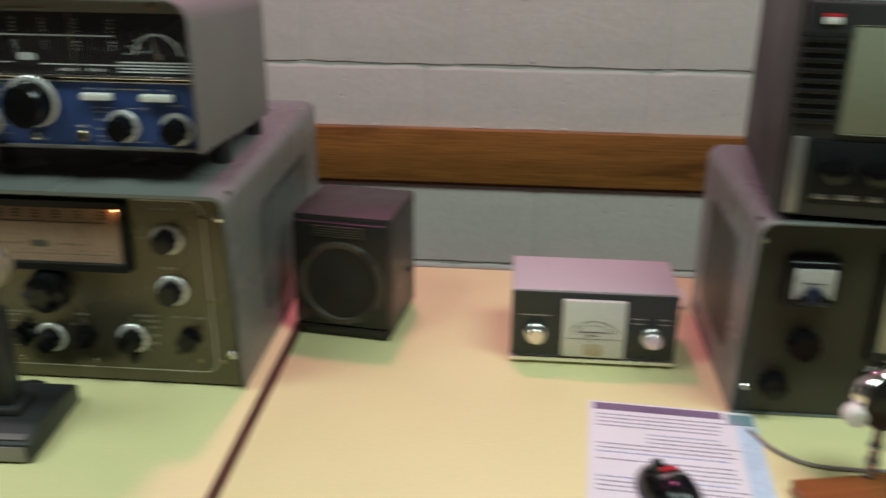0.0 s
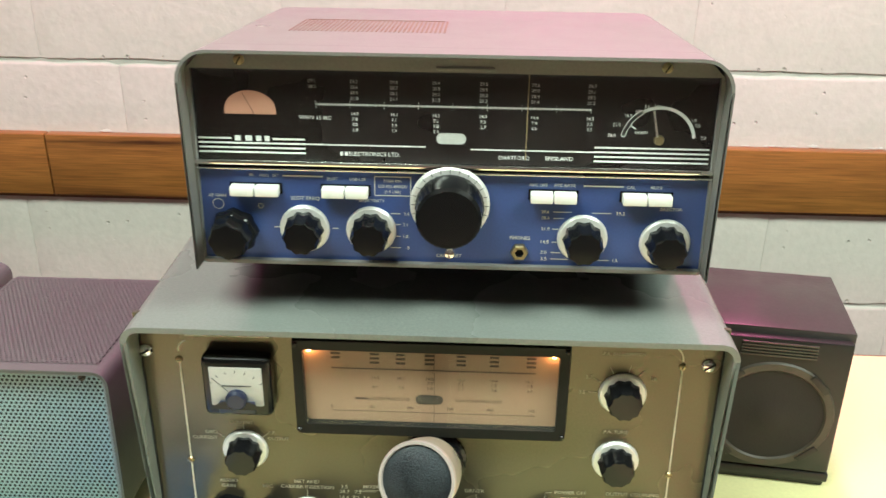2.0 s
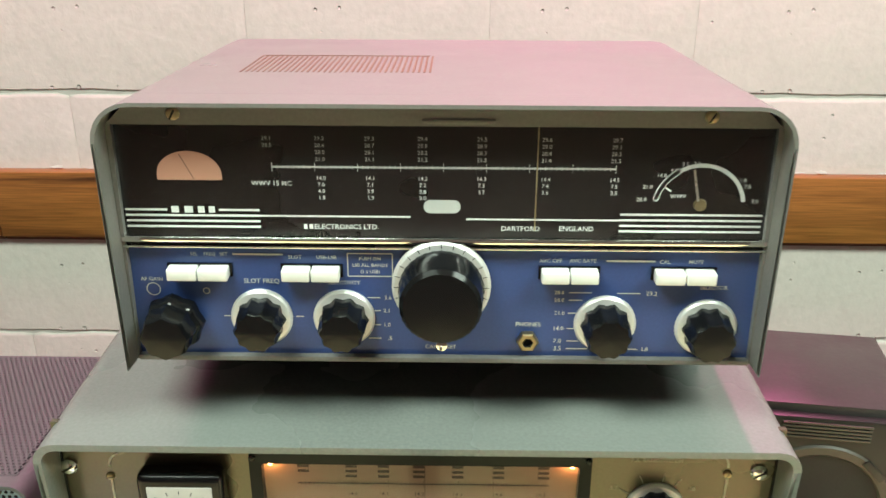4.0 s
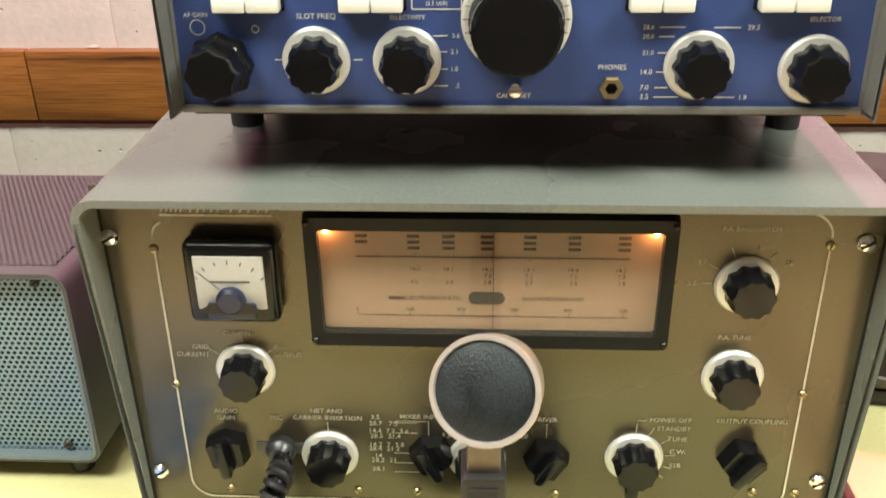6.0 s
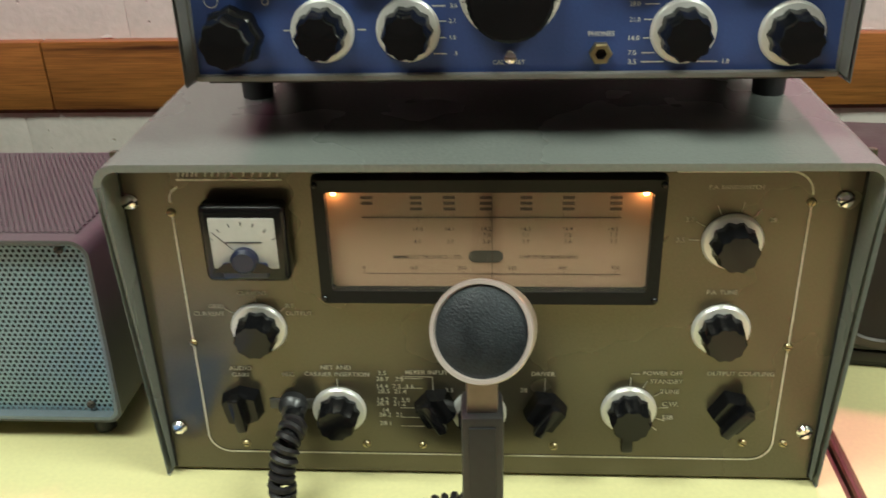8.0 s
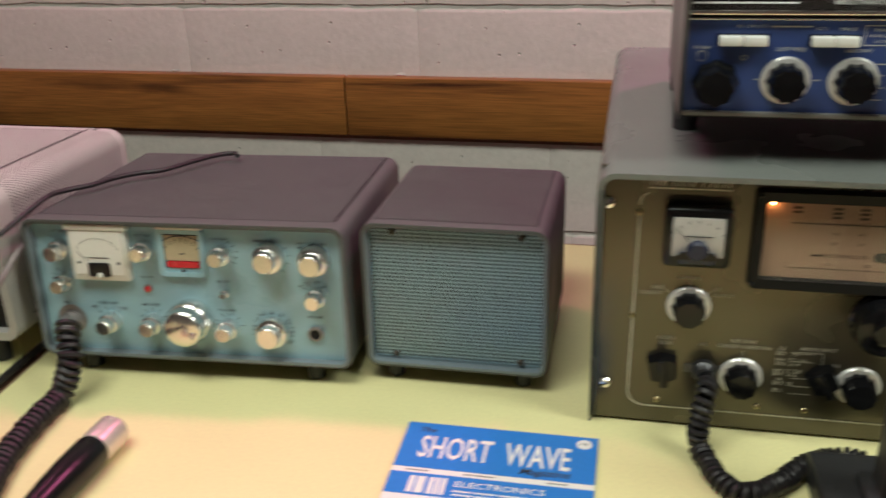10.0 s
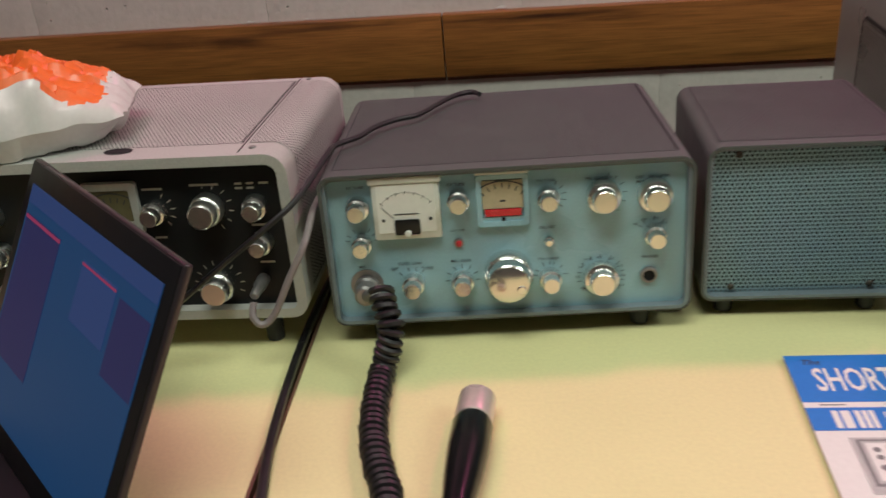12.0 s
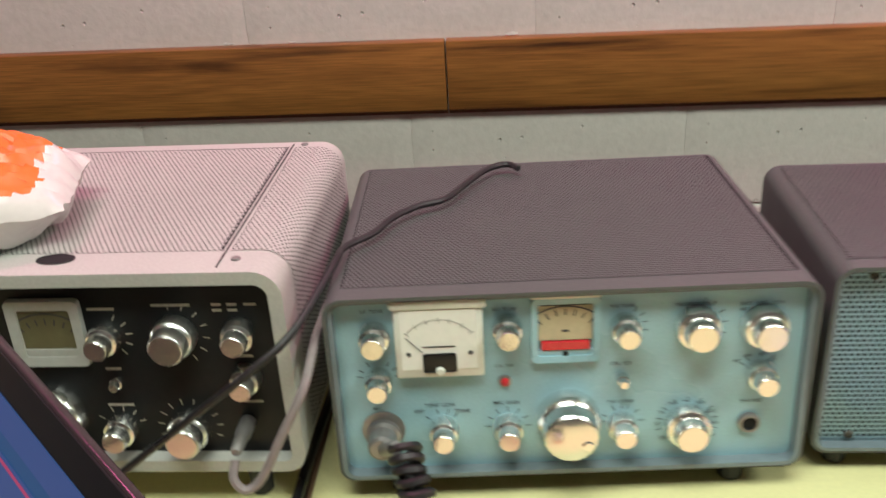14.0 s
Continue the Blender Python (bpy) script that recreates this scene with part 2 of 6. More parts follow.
M_MESH = mat("blue_black_gauze", (0.022, 0.028, 0.034), 0.5, 0.3, var=0.5, big=40, fine=900, bump=0.7)
M_BROWNWOOD = wood("stained_wood_base", (0.16, 0.05, 0.015), (0.34, 0.12, 0.035), 2.0, 0.4)
M_PAPER = mat("white_paper", (0.80, 0.77, 0.82), 0.7, var=0.03, bump=0.05)
M_SHEETHEAD = mat("purple_heading_print", (0.20, 0.14, 0.24), 0.6, var=0.25, fine=500, bump=0.0)
M_SHEETINK = mat("grey_violet_print", (0.34, 0.30, 0.40), 0.6, var=0.2, bump=0.0)
M_SHEETBLUE = mat("blue_print", (0.36, 0.40, 0.66), 0.6, var=0.2, bump=0.0)
M_SHEETCOLUMN = mat("pale_blue_print", (0.52, 0.66, 0.80), 0.6, var=0.12, big=30, bump=0.0)
M_PAPERPAGES = mat("aged_page_edges", (0.66, 0.58, 0.42), 0.8, var=0.15, fine=900)
M_COVERBLUE = mat("cyan_blue_print", (0.018, 0.20, 0.62), 0.4, var=0.05, bump=0.02)
M_COVERWHITE = mat("magazine_white", (0.80, 0.79, 0.76), 0.4, var=0.04, bump=0.02)
M_PHOTOGREY = mat("halftone_grey", (0.22, 0.22, 0.22), 0.5, var=0.2, fine=900, bump=0.0)
M_PHOTOLIGHT = mat("halftone_light", (0.48, 0.48, 0.47), 0.5, var=0.15, fine=900, bump=0.0)
M_BAGORANGE = mat("orange_printed_film", (0.85, 0.16, 0.03), 0.42, var=0.08, big=20, bump=0.1)
M_BAGWHITE = mat("white_film", (0.66, 0.62, 0.60), 0.3, var=0.05, big=20, bump=0.1)
M_BAGYELLOW = mat("yellow_orange_film", (0.85, 0.38, 0.04), 0.28, var=0.08, big=20, bump=0.1)
M_LAPTOP = mat("black_laptop_bezel", (0.010, 0.009, 0.011), 0.4, spec=0.2, var=0.1, bump=0.03)
M_LAPTOPRIM = mat("laptop_metal_rim", (0.085, 0.062, 0.072), 0.35, 0.7, var=0.05)
M_SCREEN = glow("screen_blue", (0.004, 0.070, 0.21), 0.6)
M_SCREENW1 = glow("screen_window_violet", (0.030, 0.080, 0.27), 0.55)
M_SCREENW2 = glow("screen_window_dark", (0.018, 0.020, 0.10), 0.8)
M_SCREENW3 = glow("screen_red_line", (0.30, 0.03, 0.10), 0.9)
M_LITWIN = glow("lit_meter_window", (0.80, 0.33, 0.19), 0.08, (0.36, 0.20, 0.14))
M_GREYCABLE = mat("grey_cable_sheath", (0.25, 0.20, 0.205), 0.45, var=0.1)
M_BLACKCABLE = mat("black_cable_sheath", (0.016, 0.014, 0.016), 0.42, var=0.2)
M_BROWNCABLE = mat("dark_brown_cable", (0.115, 0.042, 0.030), 0.4, var=0.25)
M_OLIVEDARK = mat("dark_olive_panel", (0.045, 0.041, 0.029), 0.42, 0.1, var=0.1, fine=500)
M_DARKCASE = mat("dark_grey_case", (0.026, 0.025, 0.025), 0.45, var=0.12, fine=300, bump=0.2)
M_CRT = mat("khaki_screen_glass", (0.26, 0.27, 0.20), 0.12, var=0.06, bump=0.0)
M_HOLE = mat("dark_inside", (0.008, 0.008, 0.009), 0.9, var=0.1, bump=0.0)


# ---------------------------------------------------------------- mesh helpers
def finish(bm, name, material, smooth=True):
    me = bpy.data.meshes.new(name)
    bm.to_mesh(me)
    bm.free()
    me.materials.append(material)
    if smooth:
        me.polygons.foreach_set("use_smooth", [True] * len(me.polygons))
        me.set_sharp_from_angle(angle=radians(32))
    return me


def part(name, bm, material, parent, label=""):
    ob = new(name, finish(bm, name, material))
    ob.parent = parent
    if label:
        ob["label"] = label
    return ob


def thing(name, at, label, category, yaw=0.0, tilt=0.0, group=""):
    ob = new(name)
    ob.empty_display_size = 0.05
    ob.matrix_world = Matrix.Translation(at) @ Matrix.Rotation(radians(yaw), 4, "Z") @ Matrix.Rotation(radians(-tilt), 4, "X")
    return tagged(ob, label, category, group)


def B():
    return bmesh.new()


def box(bm, x0, x1, y0, y1, z0, z1, bev=0.0, seg=2):
    r = bmesh.ops.create_cube(bm, size=1.0)
    vs = r["verts"]
    for v in vs:
        v.co = Vector((x0 + (v.co.x + 0.5) * (x1 - x0), y0 + (v.co.y + 0.5) * (y1 - y0), z0 + (v.co.z + 0.5) * (z1 - z0)))
    if bev:
        es = list({e for v in vs for e in v.link_edges})
        bmesh.ops.bevel(bm, geom=es, offset=bev, segments=seg, affect="EDGES", profile=0.5)
    return bm


def lathe(bm, prof, cx, cz, seg=28, flute=0, fl=0.0, cap=True, y0=0.0):
    """prof: (radius, y) from the panel outwards (towards -y); flute: number of flats, fl: their depth."""
    rings = []
    for r, y in prof:
        ring = []
        for i in range(seg):
            a = 2 * math.pi * i / seg
            rr = r
            if flute:
                k = (a * flute / (2 * math.pi)) % 1.0
                rr = r * (1 - fl * (math.cos(math.pi * (k - 0.5)) ** 2))
            ring.append(bm.verts.new((cx + rr * math.cos(a), y0 + y, cz + rr * math.sin(a))))
        rings.append(ring)
    for a, b in zip(rings, rings[1:]):
        for i in range(seg):
            j = (i + 1) % seg
            bm.faces.new((a[i], a[j], b[j], b[i]))
    if cap:
        bm.faces.new(rings[-1])
    return bm


def rrect(x0, x1, z0, z1, rt, rb, n=6):
    pts = []
    for cx, cz, a0, r in ((x1 - rt, z1 - rt, 0, rt), (x0 + rt, z1 - rt, 90, rt), (x0 + rb, z0 + rb, 180, rb), (x1 - rb, z0 + rb, 270, rb)):
        for i in range(n + 1):
            a = radians(a0 + 90 * i / n)
            pts.append((cx + r * math.cos(a), cz + r * math.sin(a)))
    return pts


def hood(bm, x0, x1, z0, z1, yt, yb, back, rt, rb, th, depth, lip=0.0):
    """Sheet-metal wrap round a rounded outline, open in front; its front edge leans from yb below to yt above."""
    outer, inner = rrect(x0, x1, z0, z1, rt, rb), rrect(x0 + th, x1 - th, z0 + th, z1 - th, max(rt - th, 0.0008), max(rb - th, 0.0008))
    front = lambda z: yb + (yt - yb) * (z - z0) / (z1 - z0)
    of = [bm.verts.new((x, front(z) + lip, z)) for x, z in outer]
    mf = [bm.verts.new((x * 0.5 + u * 0.5, front(z), z * 0.5 + w * 0.5)) for (x, z), (u, w) in zip(outer, inner)]
    inf = [bm.verts.new((x, front(z) + lip, z)) for x, z in inner]
    inb = [bm.verts.new((x, depth, z)) for x, z in inner]
    ob = [bm.verts.new((x, back, z)) for x, z in outer]
    n = len(outer)
    for i in range(n):
        j = (i + 1) % n
        for a, b in ((ob, of), (of, mf), (mf, inf), (inf, inb)):
            bm.faces.new((a[i], a[j], b[j], b[i]))
    bm.faces.new(ob[::-1])
    return bm


def tube(bm, pts, r, seg=8, taper=None):
    pts = [Vector(p) for p in pts]
    rings = []
    up = Vector((0.13, 0.27, 0.95)).normalized()
    for i, p in enumerate(pts):
        d = (pts[min(i + 1, len(pts) - 1)] - pts[max(i - 1, 0)]).normalized()
        side = d.cross(up)
        if side.length < 1e-4:
            side = d.cross(Vector((1, 0, 0)))
        side.normalize()
        top = side.cross(d).normalized()
        up = top
        rr = r if taper is None else r * taper[i]
        rings.append([bm.verts.new(p + (side * math.cos(2 * math.pi * k / seg) + top * math.sin(2 * math.pi * k / seg)) * rr) for k in range(seg)])
    for a, b in zip(rings, rings[1:]):
        for k in range(seg):
            bm.faces.new((a[k], a[(k + 1) % seg], b[(k + 1) % seg], b[k]))
    bm.faces.new(rings[0][::-1])
    bm.faces.new(rings[-1])
    return bm


def spline(pts, n=12):
    """Points along a Catmull-Rom curve."""
    pts = [Vector(p) for p in pts]
    ext = [pts[0] * 2 - pts[1]] + pts + [pts[-1] * 2 - pts[-2]]
    out = []
    for i in range(1, len(ext) - 2):
        a, b, c, d = ext[i - 1:i + 3]
        for k in range(n):
            t = k / n
            out.append(0.5 * ((2 * b) + (c - a) * t + (2 * a - 5 * b + 4 * c - d) * t * t + (3 * b - a - 3 * c + d) * t ** 3))
    return out + [pts[-1]]


def coil(bm, pts, radius, wire, pitch, seg=6, steps=12):
    """A helix round a path: the spring of a curly lead."""
    path = spline(pts, 24)
    lens = [0.0]
    for a, b in zip(path, path[1:]):
        lens.append(lens[-1] + (b - a).length)
    total, hel, up, k = lens[-1], [], Vector((0.1, 0.2, 0.97)), 0
    count = int(total / pitch * steps)
    for i in range(count + 1):
        s = total * i / count
        while k < len(lens) - 2 and lens[k + 1] < s:
            k += 1
        f = (s - lens[k]) / max(lens[k + 1] - lens[k], 1e-6)
        p, d = path[k].lerp(path[k + 1], f), (path[k + 1] - path[k]).normalized()
        side = d.cross(up)
        side.normalize()
        up = side.cross(d).normalized()
        a = 2 * math.pi * i / steps
        hel.append(p + (side * math.cos(a) + up * math.sin(a)) * radius * (1 + 0.06 * math.sin(i * 0.013 * steps)))
    return tube(bm, hel, wire, seg)


def perforated(bm, x0, x1, y0, y1, pitch, hole, put):
    """A sheet of six-sided cells, each with a real hole; put(u, v) gives the place of a point of the sheet."""
    row = pitch * math.sqrt(3) / 2
    nr, nc = int((y1 - y0) / row), int((x1 - x0) / pitch)
    ang = [radians(60 * k + 30) for k in range(6)]
    R = pitch / math.sqrt(3)
    for j in range(nr):
        for i in range(nc):
            cx, cy = x0 + (i + 0.5 + 0.5 * (j % 2)) * pitch, y0 + (j + 0.5) * row
            if cx + pitch / 2 > x1:
                continue
            o = [bm.verts.new(put(cx + R * math.cos(a), cy + R * math.sin(a))) for a in ang]
            h = [bm.verts.new(put(cx + hole * math.cos(a), cy + hole * math.sin(a))) for a in ang]
            for k in range(6):
                bm.faces.new((o[k], o[(k + 1) % 6], h[(k + 1) % 6], h[k]))
    return bm


def line(bm, x0, z0, x1, z1, w, y=-0.0006):
    """A flat printed stroke on a front panel."""
    d = Vector((x1 - x0, 0, z1 - z0))
    n = Vector((-d.z, 0, d.x)).normalized() * (w / 2)
    a, b = Vector((x0, y, z0)), Vector((x1, y, z1))
    bm.faces.new([bm.verts.new(v) for v in (a - n, b - n, b + n, a + n)])
    return bm


def arc(bm, cx, cz, r, a0, a1, w, y=-0.0006, n=24):
    for i in range(n):
        p, q = radians(a0 + (a1 - a0) * i / n), radians(a0 + (a1 - a0) * (i + 1) / n)
        bm.faces.new([bm.verts.new((cx + rr * math.cos(t), y, cz + rr * math.sin(t))) for rr, t in ((r - w / 2, p), (r - w / 2, q), (r + w / 2, q), (r + w / 2, p))])
    return bm


LETTERING = []


def lettering(parent, material, words, y=-0.0008, name="lettering", scale=1.0, flat=False, shear=0.0, width=1.0):
    """Words as (text, x, z, cap height), centred on their place; flat: lying, read from -y."""
    LETTERING.append((parent, material, words, y, name, scale, flat, shear, width))


def set_lettering():
    """Turn all queued words into meshes, one for each group."""
    made = []
    for parent, material, words, y, name, scale, flat, shear, width in LETTERING:
        for text, x, z, h in words:
            cu = bpy.data.curves.new(name, "FONT")
            cu.body, cu.size, cu.align_x, cu.align_y, cu.shear, cu.resolution_u = text, h * 1.3 * scale, "CENTER", "CENTER", shear, 2
            cu.offset = h * 0.016 if name == "title_lettering" else h * 0.01
            made.append(new("word", cu))
    dg = bpy.context.evaluated_depsgraph_get()
    i = 0
    for parent, material, words, y, name, scale, flat, shear, width in LETTERING:
        bm = B()
        for text, x, z, h in words:
            me = bpy.data.meshes.new_from_object(made[i].evaluated_get(dg))
            place = Matrix.Translation((x, y, z)) @ Matrix.Rotation(radians(90), 4, "X") if not flat else Matrix.Translation((x, z, y))
            me.transform(place @ Matrix.Diagonal((width, 1, 1, 1)))
            bm.from_mesh(me)
            bpy.data.meshes.remove(me)
            i += 1
        part(name, bm, material, parent)["kind"] = "stuff"
    for ob in made:
        cu = ob.data
        bpy.data.objects.remove(ob)
        bpy.data.curves.remove(cu)


def screw(parent, x, z, r, y=0.0, material=None, turn=35):
    bm = lathe(B(), [(r, 0), (r, -r * 0.25), (r * 0.75, -r * 0.6), (r * 0.25, -r * 0.72)], x, z, 16, y0=y)
    s = part("screw", bm, material or M_CHROME, parent)
    a = radians(turn)
    part("slot", line(B(), x - r * 0.8 * math.cos(a), z - r * 0.8 * math.sin(a), x + r * 0.8 * math.cos(a), z + r * 0.8 * math.sin(a), r * 0.28, y - r * 0.76), M_HOLE, s)
    return s


def fluted_knob(parent, x, z, r, deep, skirt=0.0, y=0.0, flats=10, label="", mark=True):
    """Black fluted knob on a silver skirt."""
    k = part("knob", lathe(B(), [(r * 1.04, -0.003), (r * 1.04, -0.005), (r, -0.007), (r * 0.95, -deep * 0.86), (r * 0.86, -deep), (r * 0.2, -deep - 0.0004)], x, z, flats * 4, flats, 0.11, y0=y), M_BLACK, parent, label or "black fluted knob")
    if skirt:
        part("skirt", lathe(B(), [(skirt, 0), (skirt, -0.0018), (skirt * 0.93, -0.0034), (r * 0.8, -0.0042)], x, z, 40, y0=y), M_SKIRT, k, "silver skirt")
    return k


def chrome_knob(parent, x, z, r, deep, base=0.0, y=0.0, face=None):
    """Turned metal knob with a knurled collar and a bright flat face."""
    b = base or r * 1.15
    k = part("knob", lathe(B(), [(b, 0), (b, -deep * 0.42), (b * 0.94, -deep * 0.5), (r * 0.96, -deep * 0.55), (r * 0.92, -deep * 0.95), (r * 0.86, -deep)], x, z, 48, 24, 0.03, y0=y), M_ALU, parent)
    part("knob_face", lathe(B(), [(r * 0.84, -deep - 0.0002), (r * 0.80, -deep - 0.0007)], x, z, 32, y0=y), M_FACE, k)
    return k


def bar_knob(parent, x, z, w, turn, y=0.0):
    """Black pointer knob: an angular body with a raised grip bar."""
    bm = B()
    pts = [(-0.5, 0.30), (0.0, 0.5), (0.5, 0.30), (0.46, -0.42), (0.0, -0.56), (-0.46, -0.42)]
    a = radians(turn)
    lo = [bm.verts.new((x + w * (p * math.cos(a) - q * math.sin(a)), y, z + w * (p * math.sin(a) + q * math.cos(a)))) for p, q in pts]
    hi = [bm.verts.new((x + w * 0.86 * (p * math.cos(a) - q * math.sin(a)), y - 0.012, z + w * 0.86 * (p * math.sin(a) + q * math.cos(a)))) for p, q in pts]
    for i in range(6):
        j = (i + 1) % 6
        bm.faces.new((lo[i], lo[j], hi[j], hi[i]))
    bm.faces.new(hi)
    k = part("pointer_knob", bm, M_BLACK, parent, "black pointer knob")
    g = box(B(), -w * 0.13, w * 0.13, -0.021, -0.011, -w * 0.5, w * 0.52, 0.0015)
    bmesh.ops.transform(g, matrix=Matrix.Translation((x, y, z)) @ Matrix.Rotation(-a, 4, "Y"), verts=g.verts)
    part("grip", g, M_BLACK, k)
    return k

# ---------------------------------------------------------------- the room
WALL_Y, TOP = 2.668, 0.75


def slab(name, x0, x1, y0, y1, z0, z1, material, label, category):
    ob = new(name, finish(box(B(), x0, x1, y0, y1, z0, z1), name, material))
    return tagged(ob, label, category, kind="structure")


wall = slab("wall_north", -3.2, 3.6, WALL_Y + 0.004, WALL_Y + 0.18, 0, 2.7, M_MORTAR, "painted concrete block wall behind the tables", "wall")
# remaining walls and ceiling are unseen, added to close the room and shape fill
slab("wall_south", -3.2, 3.6, -3.3, -3.15, 0, 2.7, M_ROOM, "unseen grey room wall, added to set the fill light", "wall")
slab("wall_west", -3.35, -3.2, -3.3, 2.85, 0, 2.7, M_ROOM, "unseen grey room wall, added to set the fill light", "wall")
slab("wall_east", 3.6, 3.75, -3.3, 2.85, 0, 2.7, M_ROOM, "unseen grey room wall, added to set the fill light", "wall")
slab("floor", -3.35, 3.75, -3.3, 2.85, -0.1, 0, M_FLOOR, "brown carpet floor under the tables", "floor")
slab("ceiling", -3.35, 3.75, -3.3, 2.85, 2.7, 2.8, M_CEIL, "unseen grey ceiling, added to set the bounce light", "ceiling")

rail = tagged(new("trim_dado_rail"), "varnished orange-brown wooden dado rail on the block wall", "rail", kind="structure")
rail.location = (-0.628, WALL_Y, 0.752)
for x0, x1 in ((-2.5, -0.0012), (0.0012, 3.6)):
    part("plank", box(B(), x0, x1, -0.022, 0.004, -0.063, 0.063, 0.0025), M_RAIL, rail)
    # dark strip put in for the shadow the rail throws on the wall
    part("rail_shade_strip", box(B(), x0, x1, -0.006, 0.004, -0.074, -0.0635), M_EDGE, rail, "dark strip standing in for the shadow below the rail")


# ---------------------------------------------------------------- tables
def table(x0, x1):
    y0, y1 = 1.04, 2.012
    t = thing("table", ((x0 + x1) / 2, (y0 + y1) / 2, 0), "cream laminate folding table with brown edging before the block wall", "table", group="row of tables along the wall")
    w, d = (x1 - x0) / 2, (y1 - y0) / 2
    part("tabletop", box(B(), -w + 0.003, w - 0.003, -d + 0.003, d - 0.003, TOP - 0.026, TOP, 0.0012), M_TABLE, t)
    for a in ((-w, -w + 0.003, -d, d), (w - 0.003, w, -d, d), (-w + 0.003, w - 0.003, -d, -d + 0.003), (-w + 0.003, w - 0.003, d - 0.003, d)):
        part("edging", box(B(), *a, TOP - 0.026, TOP - 0.0006), M_EDGE, t, "dark brown edging strip")
    for sx in (-1, 1):
        for sy in (-1, 1):
            part("leg", tube(B(), [(sx * (w - 0.08), sy * (d - 0.08), 0.0), (sx * (w - 0.08), sy * (d - 0.08), TOP - 0.026)], 0.014, 14), M_STEEL, t)
    return t


table(-1.86, -0.6825)
table(-0.6785, 0.4475)
table(0.4555, 1.66)


# ---------------------------------------------------------------- transmitter with lit dial
def square_meter(parent, x0, x1, z0, z1, deep=0.016, y=0.0):
    """Black-cased panel meter with a white face, a needle and a dark foot."""
    m = part("meter", box(B(), x0, x1, y - deep, y, z0, z1, 0.005, 3), M_BLACK, parent, "black-cased panel meter")
    w, h, f = x1 - x0, z1 - z0, y - deep - 0.0006
    part("meter_face", box(B(), x0 + w * 0.12, x1 - w * 0.12, f - 0.0004, f + 0.002, z0 + h * 0.20, z1 - h * 0.15, 0.001), M_METERDIM, m)
    cx = (x0 + x1) / 2
    b = box(B(), cx - w * 0.27, cx + w * 0.27, f - 0.004, f, z0 + h * 0.10, z0 + h * 0.30, 0.002)
    lathe(b, [(w * 0.16, 0), (w * 0.16, -0.004), (w * 0.12, -0.006)], cx, z0 + h * 0.33, 24, y0=f)
    part("meter_foot", b, M_NAVY, m)
    mask = B()
    mask.faces.new([mask.verts.new((cx + w * p, f - 0.0045, z0 + h * q)) for p, q in ((-0.39, 0.19), (0.39, 0.19), (0.24, 0.30), (0.0, 0.36), (-0.24, 0.30))])
    part("meter_mask", mask, M_BLACK, m)
    ink = B()
    for k in range(7):
        a = radians(35 + 110 * k / 6)
        line(ink, cx + w * 0.42 * math.cos(a), z0 + h * 0.34 + w * 0.42 * math.sin(a), cx + w * 0.47 * math.cos(a), z0 + h * 0.34 + w * 0.47 * math.sin(a), 0.0007, f - 0.0008)
    line(ink, cx - w * 0.12, z0 + h * 0.46, cx - w * 0.34, z0 + h * 0.68, 0.0007, f - 0.0012)
    line(ink, cx - w * 0.2, z0 + h * 0.55, cx + w * 0.22, z0 + h * 0.55, 0.0010, f - 0.0008)
    part("meter_needle", ink, M_INKB, m)
    return m


